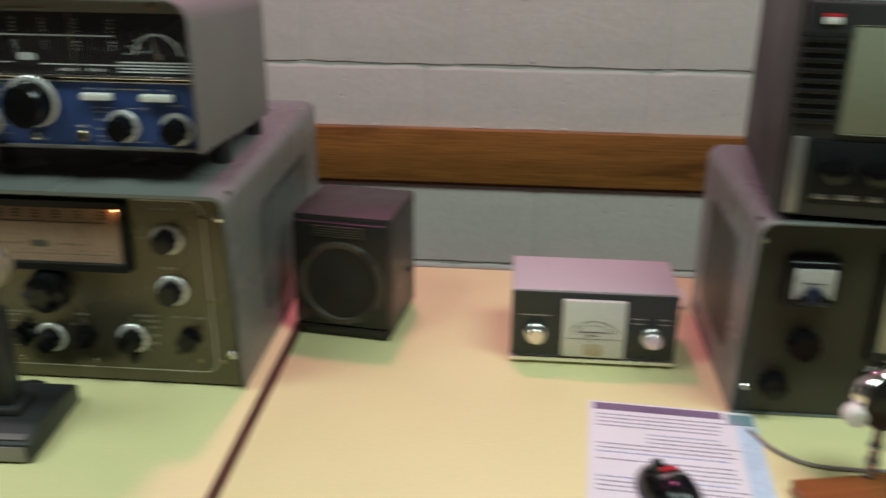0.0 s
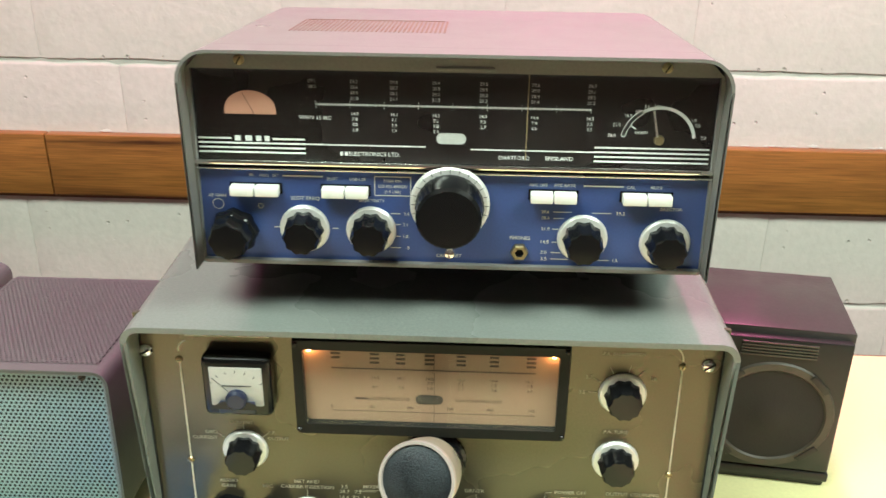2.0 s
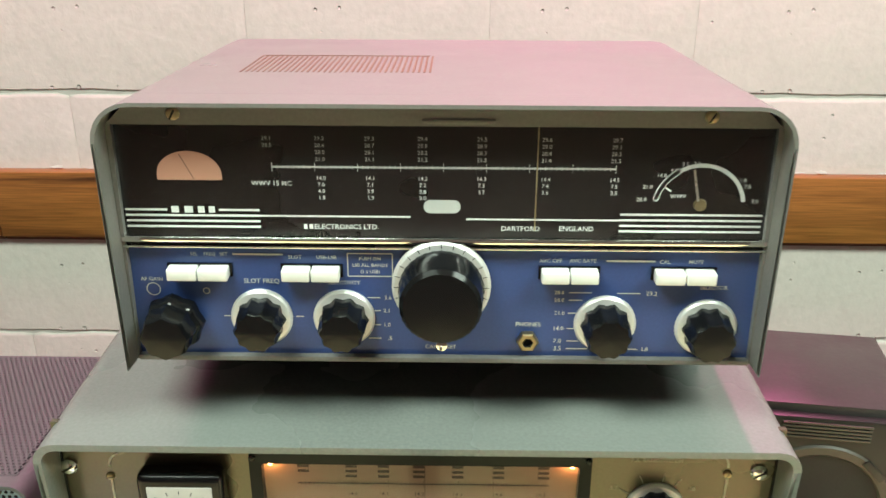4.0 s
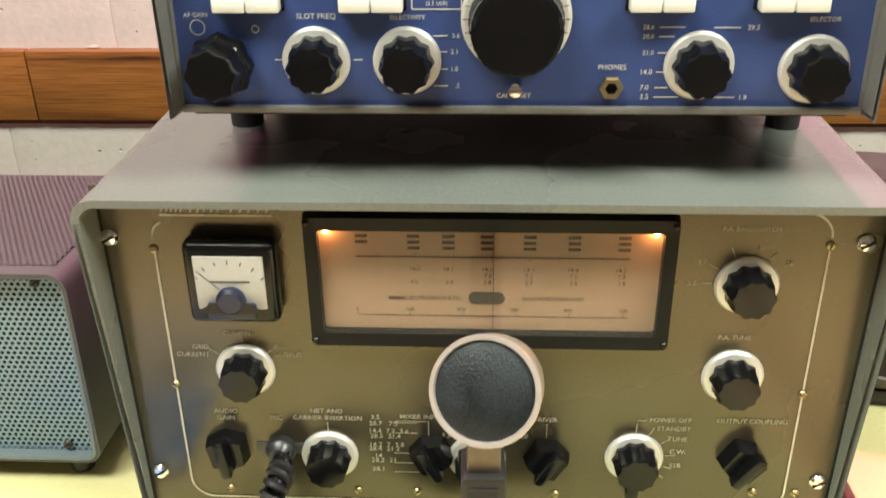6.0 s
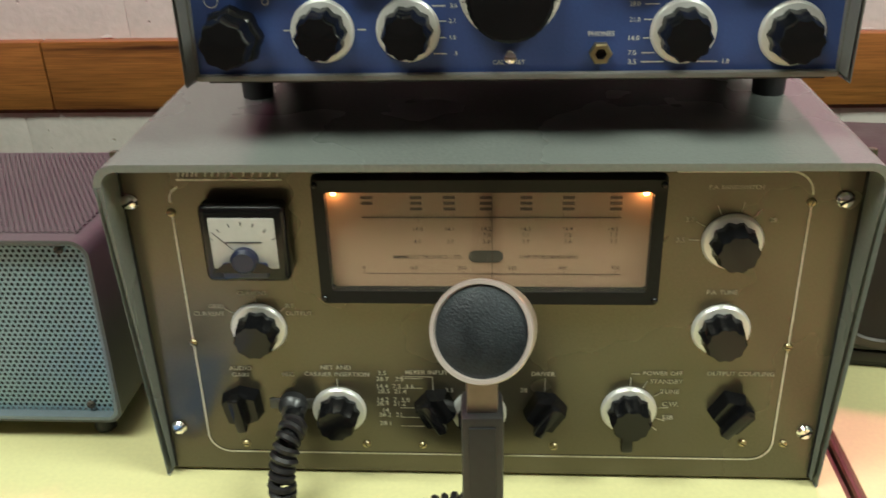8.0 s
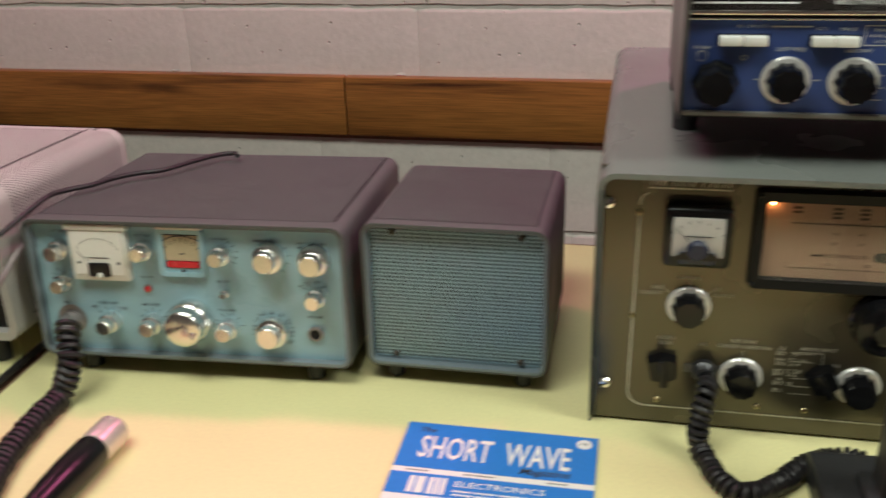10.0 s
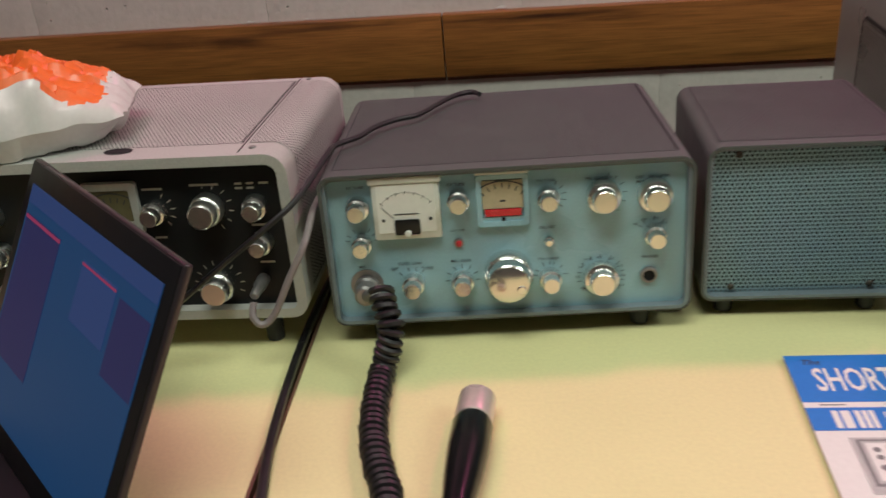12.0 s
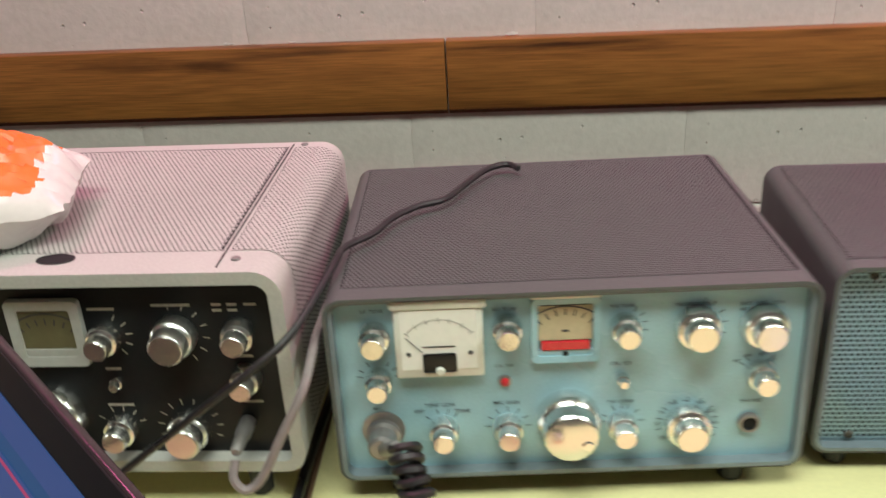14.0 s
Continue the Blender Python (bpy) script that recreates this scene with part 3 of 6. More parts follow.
def transmitter(at):
    """Local origin: panel plane, middle of the front, on the table."""
    t = thing("radio_transmitter", at, "olive-grey valve radio transmitter with a glowing amber dial", "radio")
    shell = hood(B(), -0.2428, 0.2428, 0.0, 0.2640, -0.028, -0.007, 0.452, 0.016, 0.002, 0.0052, 0.012)
    for v in shell.verts:
        if v.co.z < 0.0056 and abs(v.co.x) < 0.2410 and v.co.y < 0:
            v.co.y = 0.0045
    part("cabinet", shell, M_CAB, t, "grey-green hammered steel cabinet")
    part("front_panel", box(B(), -0.2404, 0.2404, 0.0, 0.004, 0.003, 0.2615), M_OLIVE, t, "olive-grey metal front panel")
    for s in (-1, 1):
        part("side_seam", box(B(), s * 0.2371 - 0.0006, s * 0.2371 + 0.0006, -0.0012, 0.0, 0.004, 0.25), M_HOLE, t, "dark seam beside the panel")
        pts = rrect(0.11, 0.37, 0.05, 0.205, 0.02, 0.02)
        v = B()
        v.faces.new([v.verts.new((s * 0.2431, p, q)) for p, q in (pts if s > 0 else pts[::-1])])
        vent = part("side_vent", v, M_HOLE, t, "dark perforated side vent")
        part("vent_sheet", perforated(B(), 0.113, 0.367, 0.054, 0.201, 0.0056, 0.0019, lambda u, w, s=s: (s * 0.2436, u, w)), M_CAB, vent)
    # dial window
    bz = part("dial_bezel", B_frame(-0.1115, 0.116, 0.1555, 0.2465, 0.0095, -0.010, 0.0), M_BEZEL, t, "black dial bezel")
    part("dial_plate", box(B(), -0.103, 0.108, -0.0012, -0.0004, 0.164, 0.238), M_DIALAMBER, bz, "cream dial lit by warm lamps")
    ink = B()
    line(ink, -0.080, 0.2165, 0.088, 0.2165, 0.0010, -0.0016)
    for k in range(57):
        x = -0.078 + k * 0.00293
        line(ink, x, 0.2165 - (0.0028 if k % 8 == 4 else 0.0015), x, 0.2165 + (0.0028 if k % 8 == 4 else 0.0015), 0.0004, -0.0016)
    line(ink, -0.080, 0.1748, 0.090, 0.1748, 0.0006, -0.0016)
    for k in range(6):
        x = -0.0807 + k * 0.0334
        line(ink, x, 0.1748, x, 0.1768, 0.0006, -0.0016)
    for x in (-0.076, -0.044, -0.0225, 0.001, 0.027, 0.054, 0.084):
        for z in (0.2305, 0.2265) if x < -0.06 else (0.2305, 0.2265, 0.2225):
            line(ink, x - 0.0038, z, x + 0.0038, z, 0.0022, -0.0016)
    line(ink, -0.0605, 0.1873, -0.0515, 0.1873, 0.0022, -0.0016)
    part("dial_scale", ink, M_INKDIAL, bz)["kind"] = "stuff"
    lettering(bz, M_INKDIAL, WORDS_DIAL, -0.0016, "dial_lettering", 0.8)
    w = B()
    w.faces.new([w.verts.new((x, -0.0018, z)) for x, z in rrect(-0.0105, 0.0125, 0.1835, 0.1925, 0.0044, 0.0044)[::-1]])
    part("calibration_window", w, M_RINGBROWN, bz)
    part("cursor", box(B(), 0.0049, 0.0053, -0.0021, -0.0018, 0.166, 0.236), M_INKDIAL, bz)
    pane = part("pane", box(B(), -0.1025, 0.1075, -0.0085, -0.0070, 0.1645, 0.2375), M_DIALPANE, bz)
    pane.visible_shadow = False
    for x, z in ((-0.1075, 0.2425), (0.112, 0.2425), (-0.1075, 0.160), (0.112, 0.160)):
        screw(bz, x, z, 0.0022, -0.010, M_BLACK)
    square_meter(t, -0.1845, -0.1275, 0.1745, 0.2310)
    # printed border line and lettering
    ink = B()
    for a in ((-0.206, 0.222, -0.2075, 0.036), (0.206, 0.229, 0.2075, 0.036), (-0.192, 0.020, 0.192, 0.020), (0.121, 0.2475, 0.190, 0.2475), (-0.1995, 0.2425, -0.1300, 0.2425)):
        line(ink, *a, 0.0014)
    arc(ink, -0.1915, 0.036, 0.016, 180, 270, 0.0014, n=10)
    arc(ink, 0.1915, 0.036, 0.016, 270, 360, 0.0014, n=10)
    arc(ink, 0.190, 0.2315, 0.016, 0, 90, 0.0014, n=10)
    arc(ink, -0.1960, 0.228, 0.010, 110, 190, 0.0014, n=8)
    part("border_line", ink, M_INKLINE, t)
    lettering(t, M_INKG, WORDS_OLIVE, -0.0008, "panel_lettering", 0.92)
    ink = B()
    # maker's script as plain strokes
    for x0, x1, h in ((-0.198, -0.186, 0.0075), (-0.180, -0.163, 0.008), (-0.155, -0.133, 0.0075)):
        n = 5
        for k in range(n):
            x = x0 + (x1 - x0) * k / (n - 1)
            line(ink, x, 0.2447, x + 0.0022, 0.2447 + h * (1.0 if k % 2 == 0 else 0.6), 0.0011)
    part("nameplate_strokes", ink, M_INKG, t)["kind"] = "stuff"
    ticks = B()
    for cx, cz, angs in ((-0.158, 0.130, (40, 90, 145)), (0.160, 0.199, (55, 80, 115, 150, 178)), (-0.1065, 0.060, (90,)), (0.1025, 0.0635, (90, 65, 35, 5, -20, -40))):
        for a in angs:
            c, s = math.cos(radians(a)), math.sin(radians(a))
            line(ticks, cx + 0.021 * c, cz + 0.021 * s, cx + 0.028 * c, cz + 0.028 * s, 0.0007)
    for z in (0.0885, 0.080, 0.0625, 0.054, 0.046):
        line(ticks, -0.062, z, -0.045, z, 0.0006)
    line(ticks, -0.060, 0.0900, -0.0375, 0.0900, 0.0006)
    line(ticks, -0.0375, 0.0900, -0.0375, 0.078, 0.0006)
    line(ticks, 0.0425, 0.090, 0.0425, 0.078, 0.0006)
    line(ticks, 0.1025, 0.0945, 0.1085, 0.0945, 0.0006)
    part("index_marks", ticks, M_INKG, t)["kind"] = "stuff"
    for x, z in ((-0.158, 0.130), (0.160, 0.199), (0.160, 0.1315), (-0.1065, 0.060), (-0.0045, 0.0595), (0.1025, 0.0635)):
        fluted_knob(t, x, z, 0.0150, 0.021, 0.0198)
    for x, z, w, turn in ((-0.177, 0.0665, 0.028, 8), (-0.036, 0.066, 0.027, 28), (0.0435, 0.0645, 0.027, -30), (0.175, 0.066, 0.028, -35)):
        bar_knob(t, x, z, w, turn)
    k = part("tuning_knob", lathe(B(), [(0.028, 0), (0.028, -0.004), (0.0255, -0.006), (0.0245, -0.024), (0.021, -0.026), (0.004, -0.0265)], 0.0055, 0.128, 60, 30, 0.03), M_BLACK, t, "large black tuning knob")
    part("knob_cap", lathe(B(), [(0.012, -0.0266), (0.010, -0.028)], 0.0055, 0.128, 24), M_BLACK, k)
    lv = part("lever", box(B(), 0.098, 0.1065, -0.010, 0.0, 0.031, 0.046, 0.002), M_BLACK, t)
    mic = part("microphone_socket", lathe(B(), [(0.0105, 0), (0.0105, -0.006), (0.0085, -0.008), (0.007, -0.012)], -0.140, 0.065, 24), M_STEEL, t, "metal microphone socket")
    part("socket_flange", box(B(), -0.1575, -0.1225, -0.0012, 0, 0.0605, 0.0695, 0.0005), M_STEEL, mic)
    for x, z in ((-0.233, 0.227), (0.2265, 0.2285), (-0.229, 0.042), (0.2285, 0.046)):
        screw(t, x, z, 0.0058, 0.0, M_CHROME, 30)
    for x, z, a in ((-0.2065, 0.219, 10), (0.206, 0.2265, 70), (-0.2070, 0.117, 150), (0.2070, 0.118, 170), (-0.180, 0.0275, 5), (-0.0885, 0.0285, 130), (-0.0465, 0.0285, 40), (0.050, 0.0290, 20), (0.186, 0.0350, 150), (0.215, 0.035, 150)):
        screw(t, x, z, 0.0030, 0.0, M_BRASS, a)
    return t


def B_frame(x0, x1, z0, z1, w, yf, yb):
    """A picture-frame bezel with rounded outer corners."""
    bm = B()
    o, i = rrect(x0, x1, z0, z1, 0.004, 0.004, 4), rrect(x0 + w, x1 - w, z0 + w, z1 - w, 0.0025, 0.0025, 4)
    ob, of = [bm.verts.new((x, yb, z)) for x, z in o], [bm.verts.new((x * 0.985 + 0.015 * (x0 + x1) / 2, yf, z * 0.985 + 0.015 * (z0 + z1) / 2)) for x, z in o]
    fi, ib = [bm.verts.new((x, yf + 0.001, z)) for x, z in i], [bm.verts.new((x, yb, z)) for x, z in i]
    n = len(o)
    for k in range(n):
        j = (k + 1) % n
        for a, b in ((ob, of), (of, fi), (fi, ib)):
            bm.faces.new((a[k], a[j], b[j], b[k]))
    return bm


# words on the front panels: text, x, z, cap height
WORDS_OLIVE = [
    ("CURRENT", -0.1597, 0.1581, 0.0039), ("GRID", -0.1863, 0.1473, 0.0040), ("CURRENT", -0.1921, 0.1414, 0.0041),
    ("R.F.", -0.1339, 0.1482, 0.0040), ("OUTPUT", -0.1287, 0.1421, 0.0040), ("AUDIO", -0.1756, 0.0957, 0.0043),
    ("GAIN", -0.1763, 0.0900, 0.0044), ("MIC", -0.1415, 0.0909, 0.0044), ("NET AND", -0.1066, 0.0972, 0.0043),
    ("CARRIER INSERTION", -0.1062, 0.0914, 0.0043), ("3.5", -0.0735, 0.0929, 0.0043), ("28.7   7.3", -0.0682, 0.0877, 0.0044),
    ("14.4  7.2  3.6", -0.0649, 0.0814, 0.0044), ("28.5  21.4", -0.0671, 0.0770, 0.0044), ("14.2  7  3.8", -0.0666, 0.0696, 0.0045),
    ("28.4  21.2", -0.0684, 0.0661, 0.0045), ("14", -0.0727, 0.0601, 0.0045), ("28.2  21", -0.0689, 0.0561, 0.0046),
    ("28.1", -0.0729, 0.0484, 0.0046), ("MIXER INPUT", -0.0417, 0.0938, 0.0043), ("3.5", -0.0256, 0.0786, 0.0044),
    ("28", 0.0274, 0.0794, 0.0044), ("DRIVER", 0.0409, 0.0935, 0.0043), ("POWER OFF", 0.1243, 0.0952, 0.0042),
    ("STANDBY", 0.1273, 0.0882, 0.0043), ("TUNE", 0.1304, 0.0796, 0.0043), ("C.W.", 0.1315, 0.0689, 0.0044),
    ("SSB", 0.1307, 0.0571, 0.0045), ("P.A. BANDSWITCH", 0.1585, 0.2369, 0.0034), ("P.A. TUNE", 0.1577, 0.1608, 0.0038),
    ("OUTPUT COUPLING", 0.1777, 0.0955, 0.0042), ("3.7", 0.1316, 0.2143, 0.0039), ("3.5", 0.1269, 0.1997, 0.0040),
    ("28", 0.1839, 0.2141, 0.0039),
]
WORDS_DIAL = [
    ("14.0", -0.0436, 0.2079, 0.0040), ("14.1", -0.0227, 0.2080, 0.0040), ("14.2", 0.0011, 0.2080, 0.0040),
    ("14.3", 0.0269, 0.2081, 0.0040), ("14.4", 0.0537, 0.2082, 0.0040), ("14.5", 0.0829, 0.2083, 0.0040),
    ("7.0", 0.0018, 0.2037, 0.0040), ("7.1", 0.0270, 0.2038, 0.0040), ("7.2", 0.0542, 0.2038, 0.0040),
    ("7.3", 0.0836, 0.2040, 0.0040), ("4.0", -0.0440, 0.1987, 0.0040), ("3.9", -0.0222, 0.1988, 0.0040),
    ("3.8", 0.0014, 0.1988, 0.0040), ("3.7", 0.0270, 0.1989, 0.0040), ("3.6", 0.0544, 0.1991, 0.0040),
    ("3.5", 0.0839, 0.1992, 0.0040), ("ELECTRONICS LTD.", -0.0327, 0.1873, 0.0041), ("DARTFORD", 0.0331, 0.1876, 0.0037),
    ("ENGLAND", 0.0527, 0.1877, 0.0037), ("0", -0.0807, 0.1788, 0.0038), ("100", -0.0474, 0.1790, 0.0038),
    ("200", -0.0149, 0.1792, 0.0038), ("300", 0.0186, 0.1793, 0.0037), ("400", 0.0519, 0.1795, 0.0037),
    ("500", 0.0862, 0.1797, 0.0037),
]
WORDS_BLUE = [
    ("AF GAIN", -0.1807, 0.0554, 0.0031), ("SEL", -0.1527, 0.0727, 0.0027), ("FREQ", -0.1431, 0.0727, 0.0027),
    ("SET", -0.1345, 0.0728, 0.0027), ("SLOT FREQ", -0.1124, 0.0546, 0.0038), ("SLOT", -0.0907, 0.0711, 0.0030),
    ("SELECTIVITY", -0.0612, 0.0539, 0.0031), ("LSB ALL BANDS", -0.0448, 0.0660, 0.0027),
    ("3.6", -0.0342, 0.0437, 0.0032), ("2.1", -0.0350, 0.0346, 0.0032),
    ("1.0", -0.0352, 0.0246, 0.0032), (".5", -0.0334, 0.0148, 0.0033), ("CAL RE-SET", -0.0012, 0.0090, 0.0033),
    ("PHONES", 0.0539, 0.0258, 0.0036), ("AVC OFF", 0.0660, 0.0701, 0.0030), ("AVC RATE", 0.0857, 0.0702, 0.0030),
    ("28.6", 0.0723, 0.0484, 0.0031), ("28.0", 0.0726, 0.0432, 0.0031), ("21.0", 0.0732, 0.0341, 0.0032),
    ("14.0", 0.0729, 0.0231, 0.0036), ("7.0", 0.0727, 0.0141, 0.0036), ("3.5", 0.0731, 0.0086, 0.0037),
    ("29.2", 0.1296, 0.0482, 0.0034), ("1.8", 0.1285, 0.0085, 0.0033), ("CAL.", 0.1360, 0.0699, 0.0030),
    ("MUTE", 0.1546, 0.0700, 0.0030), ("SELECTOR", 0.1674, 0.0526, 0.0031), ("WWV 15 MC", -0.1014, 0.1192, 0.0034),
    ("ELECTRONICS LTD.", -0.0581, 0.0917, 0.0036), ("DARTFORD", 0.0466, 0.0913, 0.0036), ("ENGLAND", 0.0801, 0.0915, 0.0036),
    ("28.0", 0.1174, 0.1107, 0.0028), ("21.0", 0.1205, 0.1188, 0.0028), ("14.0", 0.1281, 0.1258, 0.0027),
    ("4.0", 0.1348, 0.1292, 0.0024), ("3.5", 0.1412, 0.1328, 0.0027), ("2.0", 0.1479, 0.1334, 0.0027),
    ("1.8", 0.1758, 0.1232, 0.0027), ("7.5", 0.1790, 0.1193, 0.0028), ("7.0", 0.1843, 0.1100, 0.0028),
    ("WWV", 0.1388, 0.1130, 0.0028),
]
WORDS_PALE = [
    ("S.F. TUNE", -0.2714, 0.1036, 0.0035), ("R.F. TUNE", -0.1775, 0.1014, 0.0035), ("CAL. OFF", -0.1788, 0.0555, 0.0031),
    ("TUNE  LOW", -0.2270, 0.0239, 0.0038), ("TUNE", -0.2103, 0.0182, 0.0038), ("OFF", -0.2424, 0.0189, 0.0038),
    ("MIC. GAIN", -0.1779, 0.0240, 0.0037), ("MIC.", -0.2729, 0.0228, 0.0032), ("P.A. TUNE", -0.0947, 0.1002, 0.0034),
    ("CAL. SET", -0.0949, 0.0537, 0.0036), ("P.A. LOAD", -0.0944, 0.0214, 0.0037), ("PRE-SELECTOR", -0.0458, 0.0994, 0.0034),
    ("EXT", -0.0091, 0.0981, 0.0034), ("MOX", -0.0079, 0.0937, 0.0034), ("INT", 0.0021, 0.0982, 0.0034),
    ("MOX", 0.0024, 0.0938, 0.0034), ("VOX", 0.0137, 0.0982, 0.0034), ("OFF", -0.0047, 0.0560, 0.0030),
    ("VFO", 0.0062, 0.0571, 0.0030), ("RIT", -0.0120, 0.0519, 0.0031), ("INTT", 0.0127, 0.0516, 0.0030),
    ("PHONES", 0.0012, 0.0179, 0.0037), ("14.0", -0.0574, 0.0181, 0.0032), ("14.2", -0.0466, 0.0199, 0.0032),
    ("21.0", -0.0357, 0.0179, 0.0032), ("21.2", -0.0276, 0.0101, 0.0032), ("28.0", -0.0249, -0.0001, 0.0032),
    ("28.4", -0.0266, -0.0109, 0.0033), ("7.0", -0.0640, 0.0106, 0.0032), ("3.5", -0.0665, 0.0004, 0.0032),
    ("1.8", -0.0633, -0.0115, 0.0033),
]


VT = (0.183, 1.6, 0.7505)
transmitter(VT)
for dx in (-0.097, 0.102):
    bulb("dial_lamp", (VT[0] + dx, VT[1] - 0.0045, VT[2] + 0.2350), 0.012, (1.0, 0.45, 0.15), 0.0022)


# ---------------------------------------------------------------- blue receiver
def slide_switch(parent, x0, x1, z):
    s = part("slide_switch", box(B(), x0 - 0.0015, x1 + 0.0015, -0.0015, 0.0, z - 0.0042, z + 0.0044), M_BLACK, parent, "white slide switch")
    m = (x0 + x1) / 2
    for a, b in ((x0, m - 0.0004), (m + 0.0004, x1)):
        part("switch_cap", box(B(), a, b, -0.0105, -0.0015, z - 0.0038, z + 0.0040, 0.0010), M_WHITE, s)


def receiver(at):
    """Local origin: panel plane, middle of the front, underside of the cabinet; feet hang below."""
    t = thing("radio_receiver", at, "blue and black valve radio receiver standing on the transmitter", "radio")
    shell = hood(B(), -0.1972, 0.1972, 0.0, 0.1730, -0.022, -0.020, 0.273, 0.024, 0.0015, 0.0024, 0.010)
    for v in shell.verts:
        if v.co.z < 0.0030 and abs(v.co.x) < 0.1962 and v.co.y < 0:
            v.co.y = -0.0035
        elif v.co.y > 0.2:
            v.co.z -= 0.0235
    part("cabinet", shell, M_HOODGREY, t, "grey steel cabinet with rounded top edges")
    lid = lambda y: 0.1730 - 0.0235 * (y + 0.022) / 0.295
    seam = B()
    for x0, x1, y0, y1 in ((-0.135, -0.0125, 0.1700, 0.1712), (-0.1366, -0.1354, 0.0900, 0.1700)):
        box(seam, x0, x1, y0, y1, lid((y0 + y1) / 2) - 0.001, lid((y0 + y1) / 2) + 0.0004)
    for v in seam.verts:
        v.co.z += lid(v.co.y) - lid(0.1706 if v.co.x > -0.1353 else 0.13)
    part("vent_outline", seam, M_EDGE, t, "thin dark red-brown outline of the lid vent")
    for k in range(34):
        x = -0.1330 + k * 0.0037
        slot = box(B(), x, x + 0.0014, 0.0920, 0.1690, -0.0010, 0.0003)
        for v in slot.verts:
            v.co.z += lid(v.co.y)
        part("vent_slot", slot, M_EDGE, t)
    # near-black pan added to give the shade beneath the cabinet
    pan = box(B(), -0.190, 0.190, 0.004, 0.268, -0.004, 0.0012)
    for v in pan.verts:
        if v.co.y > 0.1:
            v.co.z -= 0.0215
    part("underside_shade_pan", pan, M_CHAR, t, "dark pan added for the shade under the receiver")
    part("lower_lip", box(B(), -0.1945, 0.1945, -0.0045, 0.006, -0.0006, 0.0030, 0.0006), M_HOODGREY, t)
    d = part("dial_plate", box(B(), -0.1945, 0.1945, 0.0, 0.004, 0.0832, 0.1556), M_BLACKGLOSS, t, "black dial plate with white scale")
    ink = B()
    line(ink, -0.1006, 0.1295, 0.1011, 0.1295, 0.0011)
    for k in range(65):
        x = -0.1006 + k * 0.2017 / 64
        h = 0.0026 if k % 8 == 0 else 0.0013
        line(ink, x, 0.1295 - h, x, 0.1295 + h, 0.0004)
    cols = (-0.1027, -0.0720, -0.0429, -0.0120, 0.0226, 0.0602, 0.1008)
    for k in range(4):
        z = 0.1020 - k * 0.0036
        if k == 0:
            line(ink, -0.1908, z, -0.1655, z, 0.0014)
            line(ink, -0.1345, z, -0.110, z, 0.0014)
        else:
            line(ink, -0.1908, z, -0.110, z, 0.0014)
        line(ink, 0.1058, z - 0.001, 0.1902, z - 0.001, 0.0014)
    line(ink, -0.110, 0.0984, -0.0195, 0.0984, 0.0011)
    line(ink, 0.014, 0.0972, 0.1058, 0.0972, 0.0011)
    # maker's name as plain bars
    for x0, x1 in ((-0.163, -0.1585), (-0.155, -0.150), (-0.147, -0.143), (-0.1405, -0.1368)):
        line(ink, x0, 0.1022, x1, 0.1022, 0.0042)
    for x0, x1 in ((-0.0838, -0.0818), (-0.0805, -0.0782)):
        line(ink, x0, 0.0917, x1, 0.0917, 0.0030)
    arc(ink, 0.1517, 0.1060, 0.0262, 8, 172, 0.0024)
    arc(ink, 0.1517, 0.1060, 0.0262, 120, 170, 0.0036)
    line(ink, 0.1290, 0.1195, 0.1345, 0.1160, 0.0010)
    part("dial_scale", ink, M_INKW, d)["kind"] = "stuff"
    rows = [("14.0", "7.0", "4.0", "1.8"), ("14.1", "7.1", "3.9", "1.9"), ("14.2", "7.2", "3.8", "2.0"), ("14.3", "7.3", "3.7"), ("14.4", "7.4", "3.6"), ("14.5", "7.5", "3.5")]
    upper = [("%.1f" % (f + 0.1 * k), cols[k + 1], z, 0.0028) for k in range(6) for f, z in ((29.2, 0.1470), (28.6, 0.1428), (28.0, 0.1386), (21.0, 0.1344))]
    upper += [("29.1", cols[0], 0.1470, 0.0028), ("28.5", cols[0], 0.1428, 0.0028)]
    lettering(d, M_INKW, [(w, x, 0.1227 - 0.0041 * k, 0.0028) for x, ws in zip(cols[1:], rows) for k, w in enumerate(ws)] + WORDS_BLUE[27:] + upper, -0.0009, "dial_lettering", 0.95)
    w = B()
    pts = [(-0.1689, 0.121), (-0.1304, 0.121)] + [(-0.1497 + 0.0193 * math.cos(radians(a)), 0.1245 + 0.0145 * math.sin(radians(a))) for a in range(0, 181, 12)]
    w.faces.new([w.verts.new((x, -0.0009, z)) for x, z in pts])
    part("signal_meter_window", w, M_LITWIN, d, "glowing orange half-round meter window")
    part("signal_needle", line(B(), -0.147, 0.1215, -0.1545, 0.137, 0.0005, -0.0013), M_INKDIAL, d)
    w = B()
    w.faces.new([w.verts.new((x, -0.0009, z)) for x, z in rrect(-0.0115, 0.0105, 0.1010, 0.1095, 0.004, 0.004, 5)[::-1]])
    part("calibration_window", w, M_DIALGREY, d)
    part("cursor", box(B(), 0.0546, 0.0554, -0.0024, -0.0016, 0.0905, 0.163), M_BRASS, d, "brass-coloured cursor line")
    n = part("band_needle", line(B(), 0.1515, 0.107, 0.1465, 0.130, 0.0016, -0.0018), M_ALU, d)
    part("needle_hub", lathe(B(), [(0.0040, 0), (0.0034, -0.002)], 0.1525, 0.1075, 16), M_BRASS, d)
    pane = part("pane", box(B(), -0.1930, 0.1930, -0.0042, -0.0030, 0.0865, 0.1555), M_GLASS, t, "clear dial glass")
    pane.visible_shadow = False
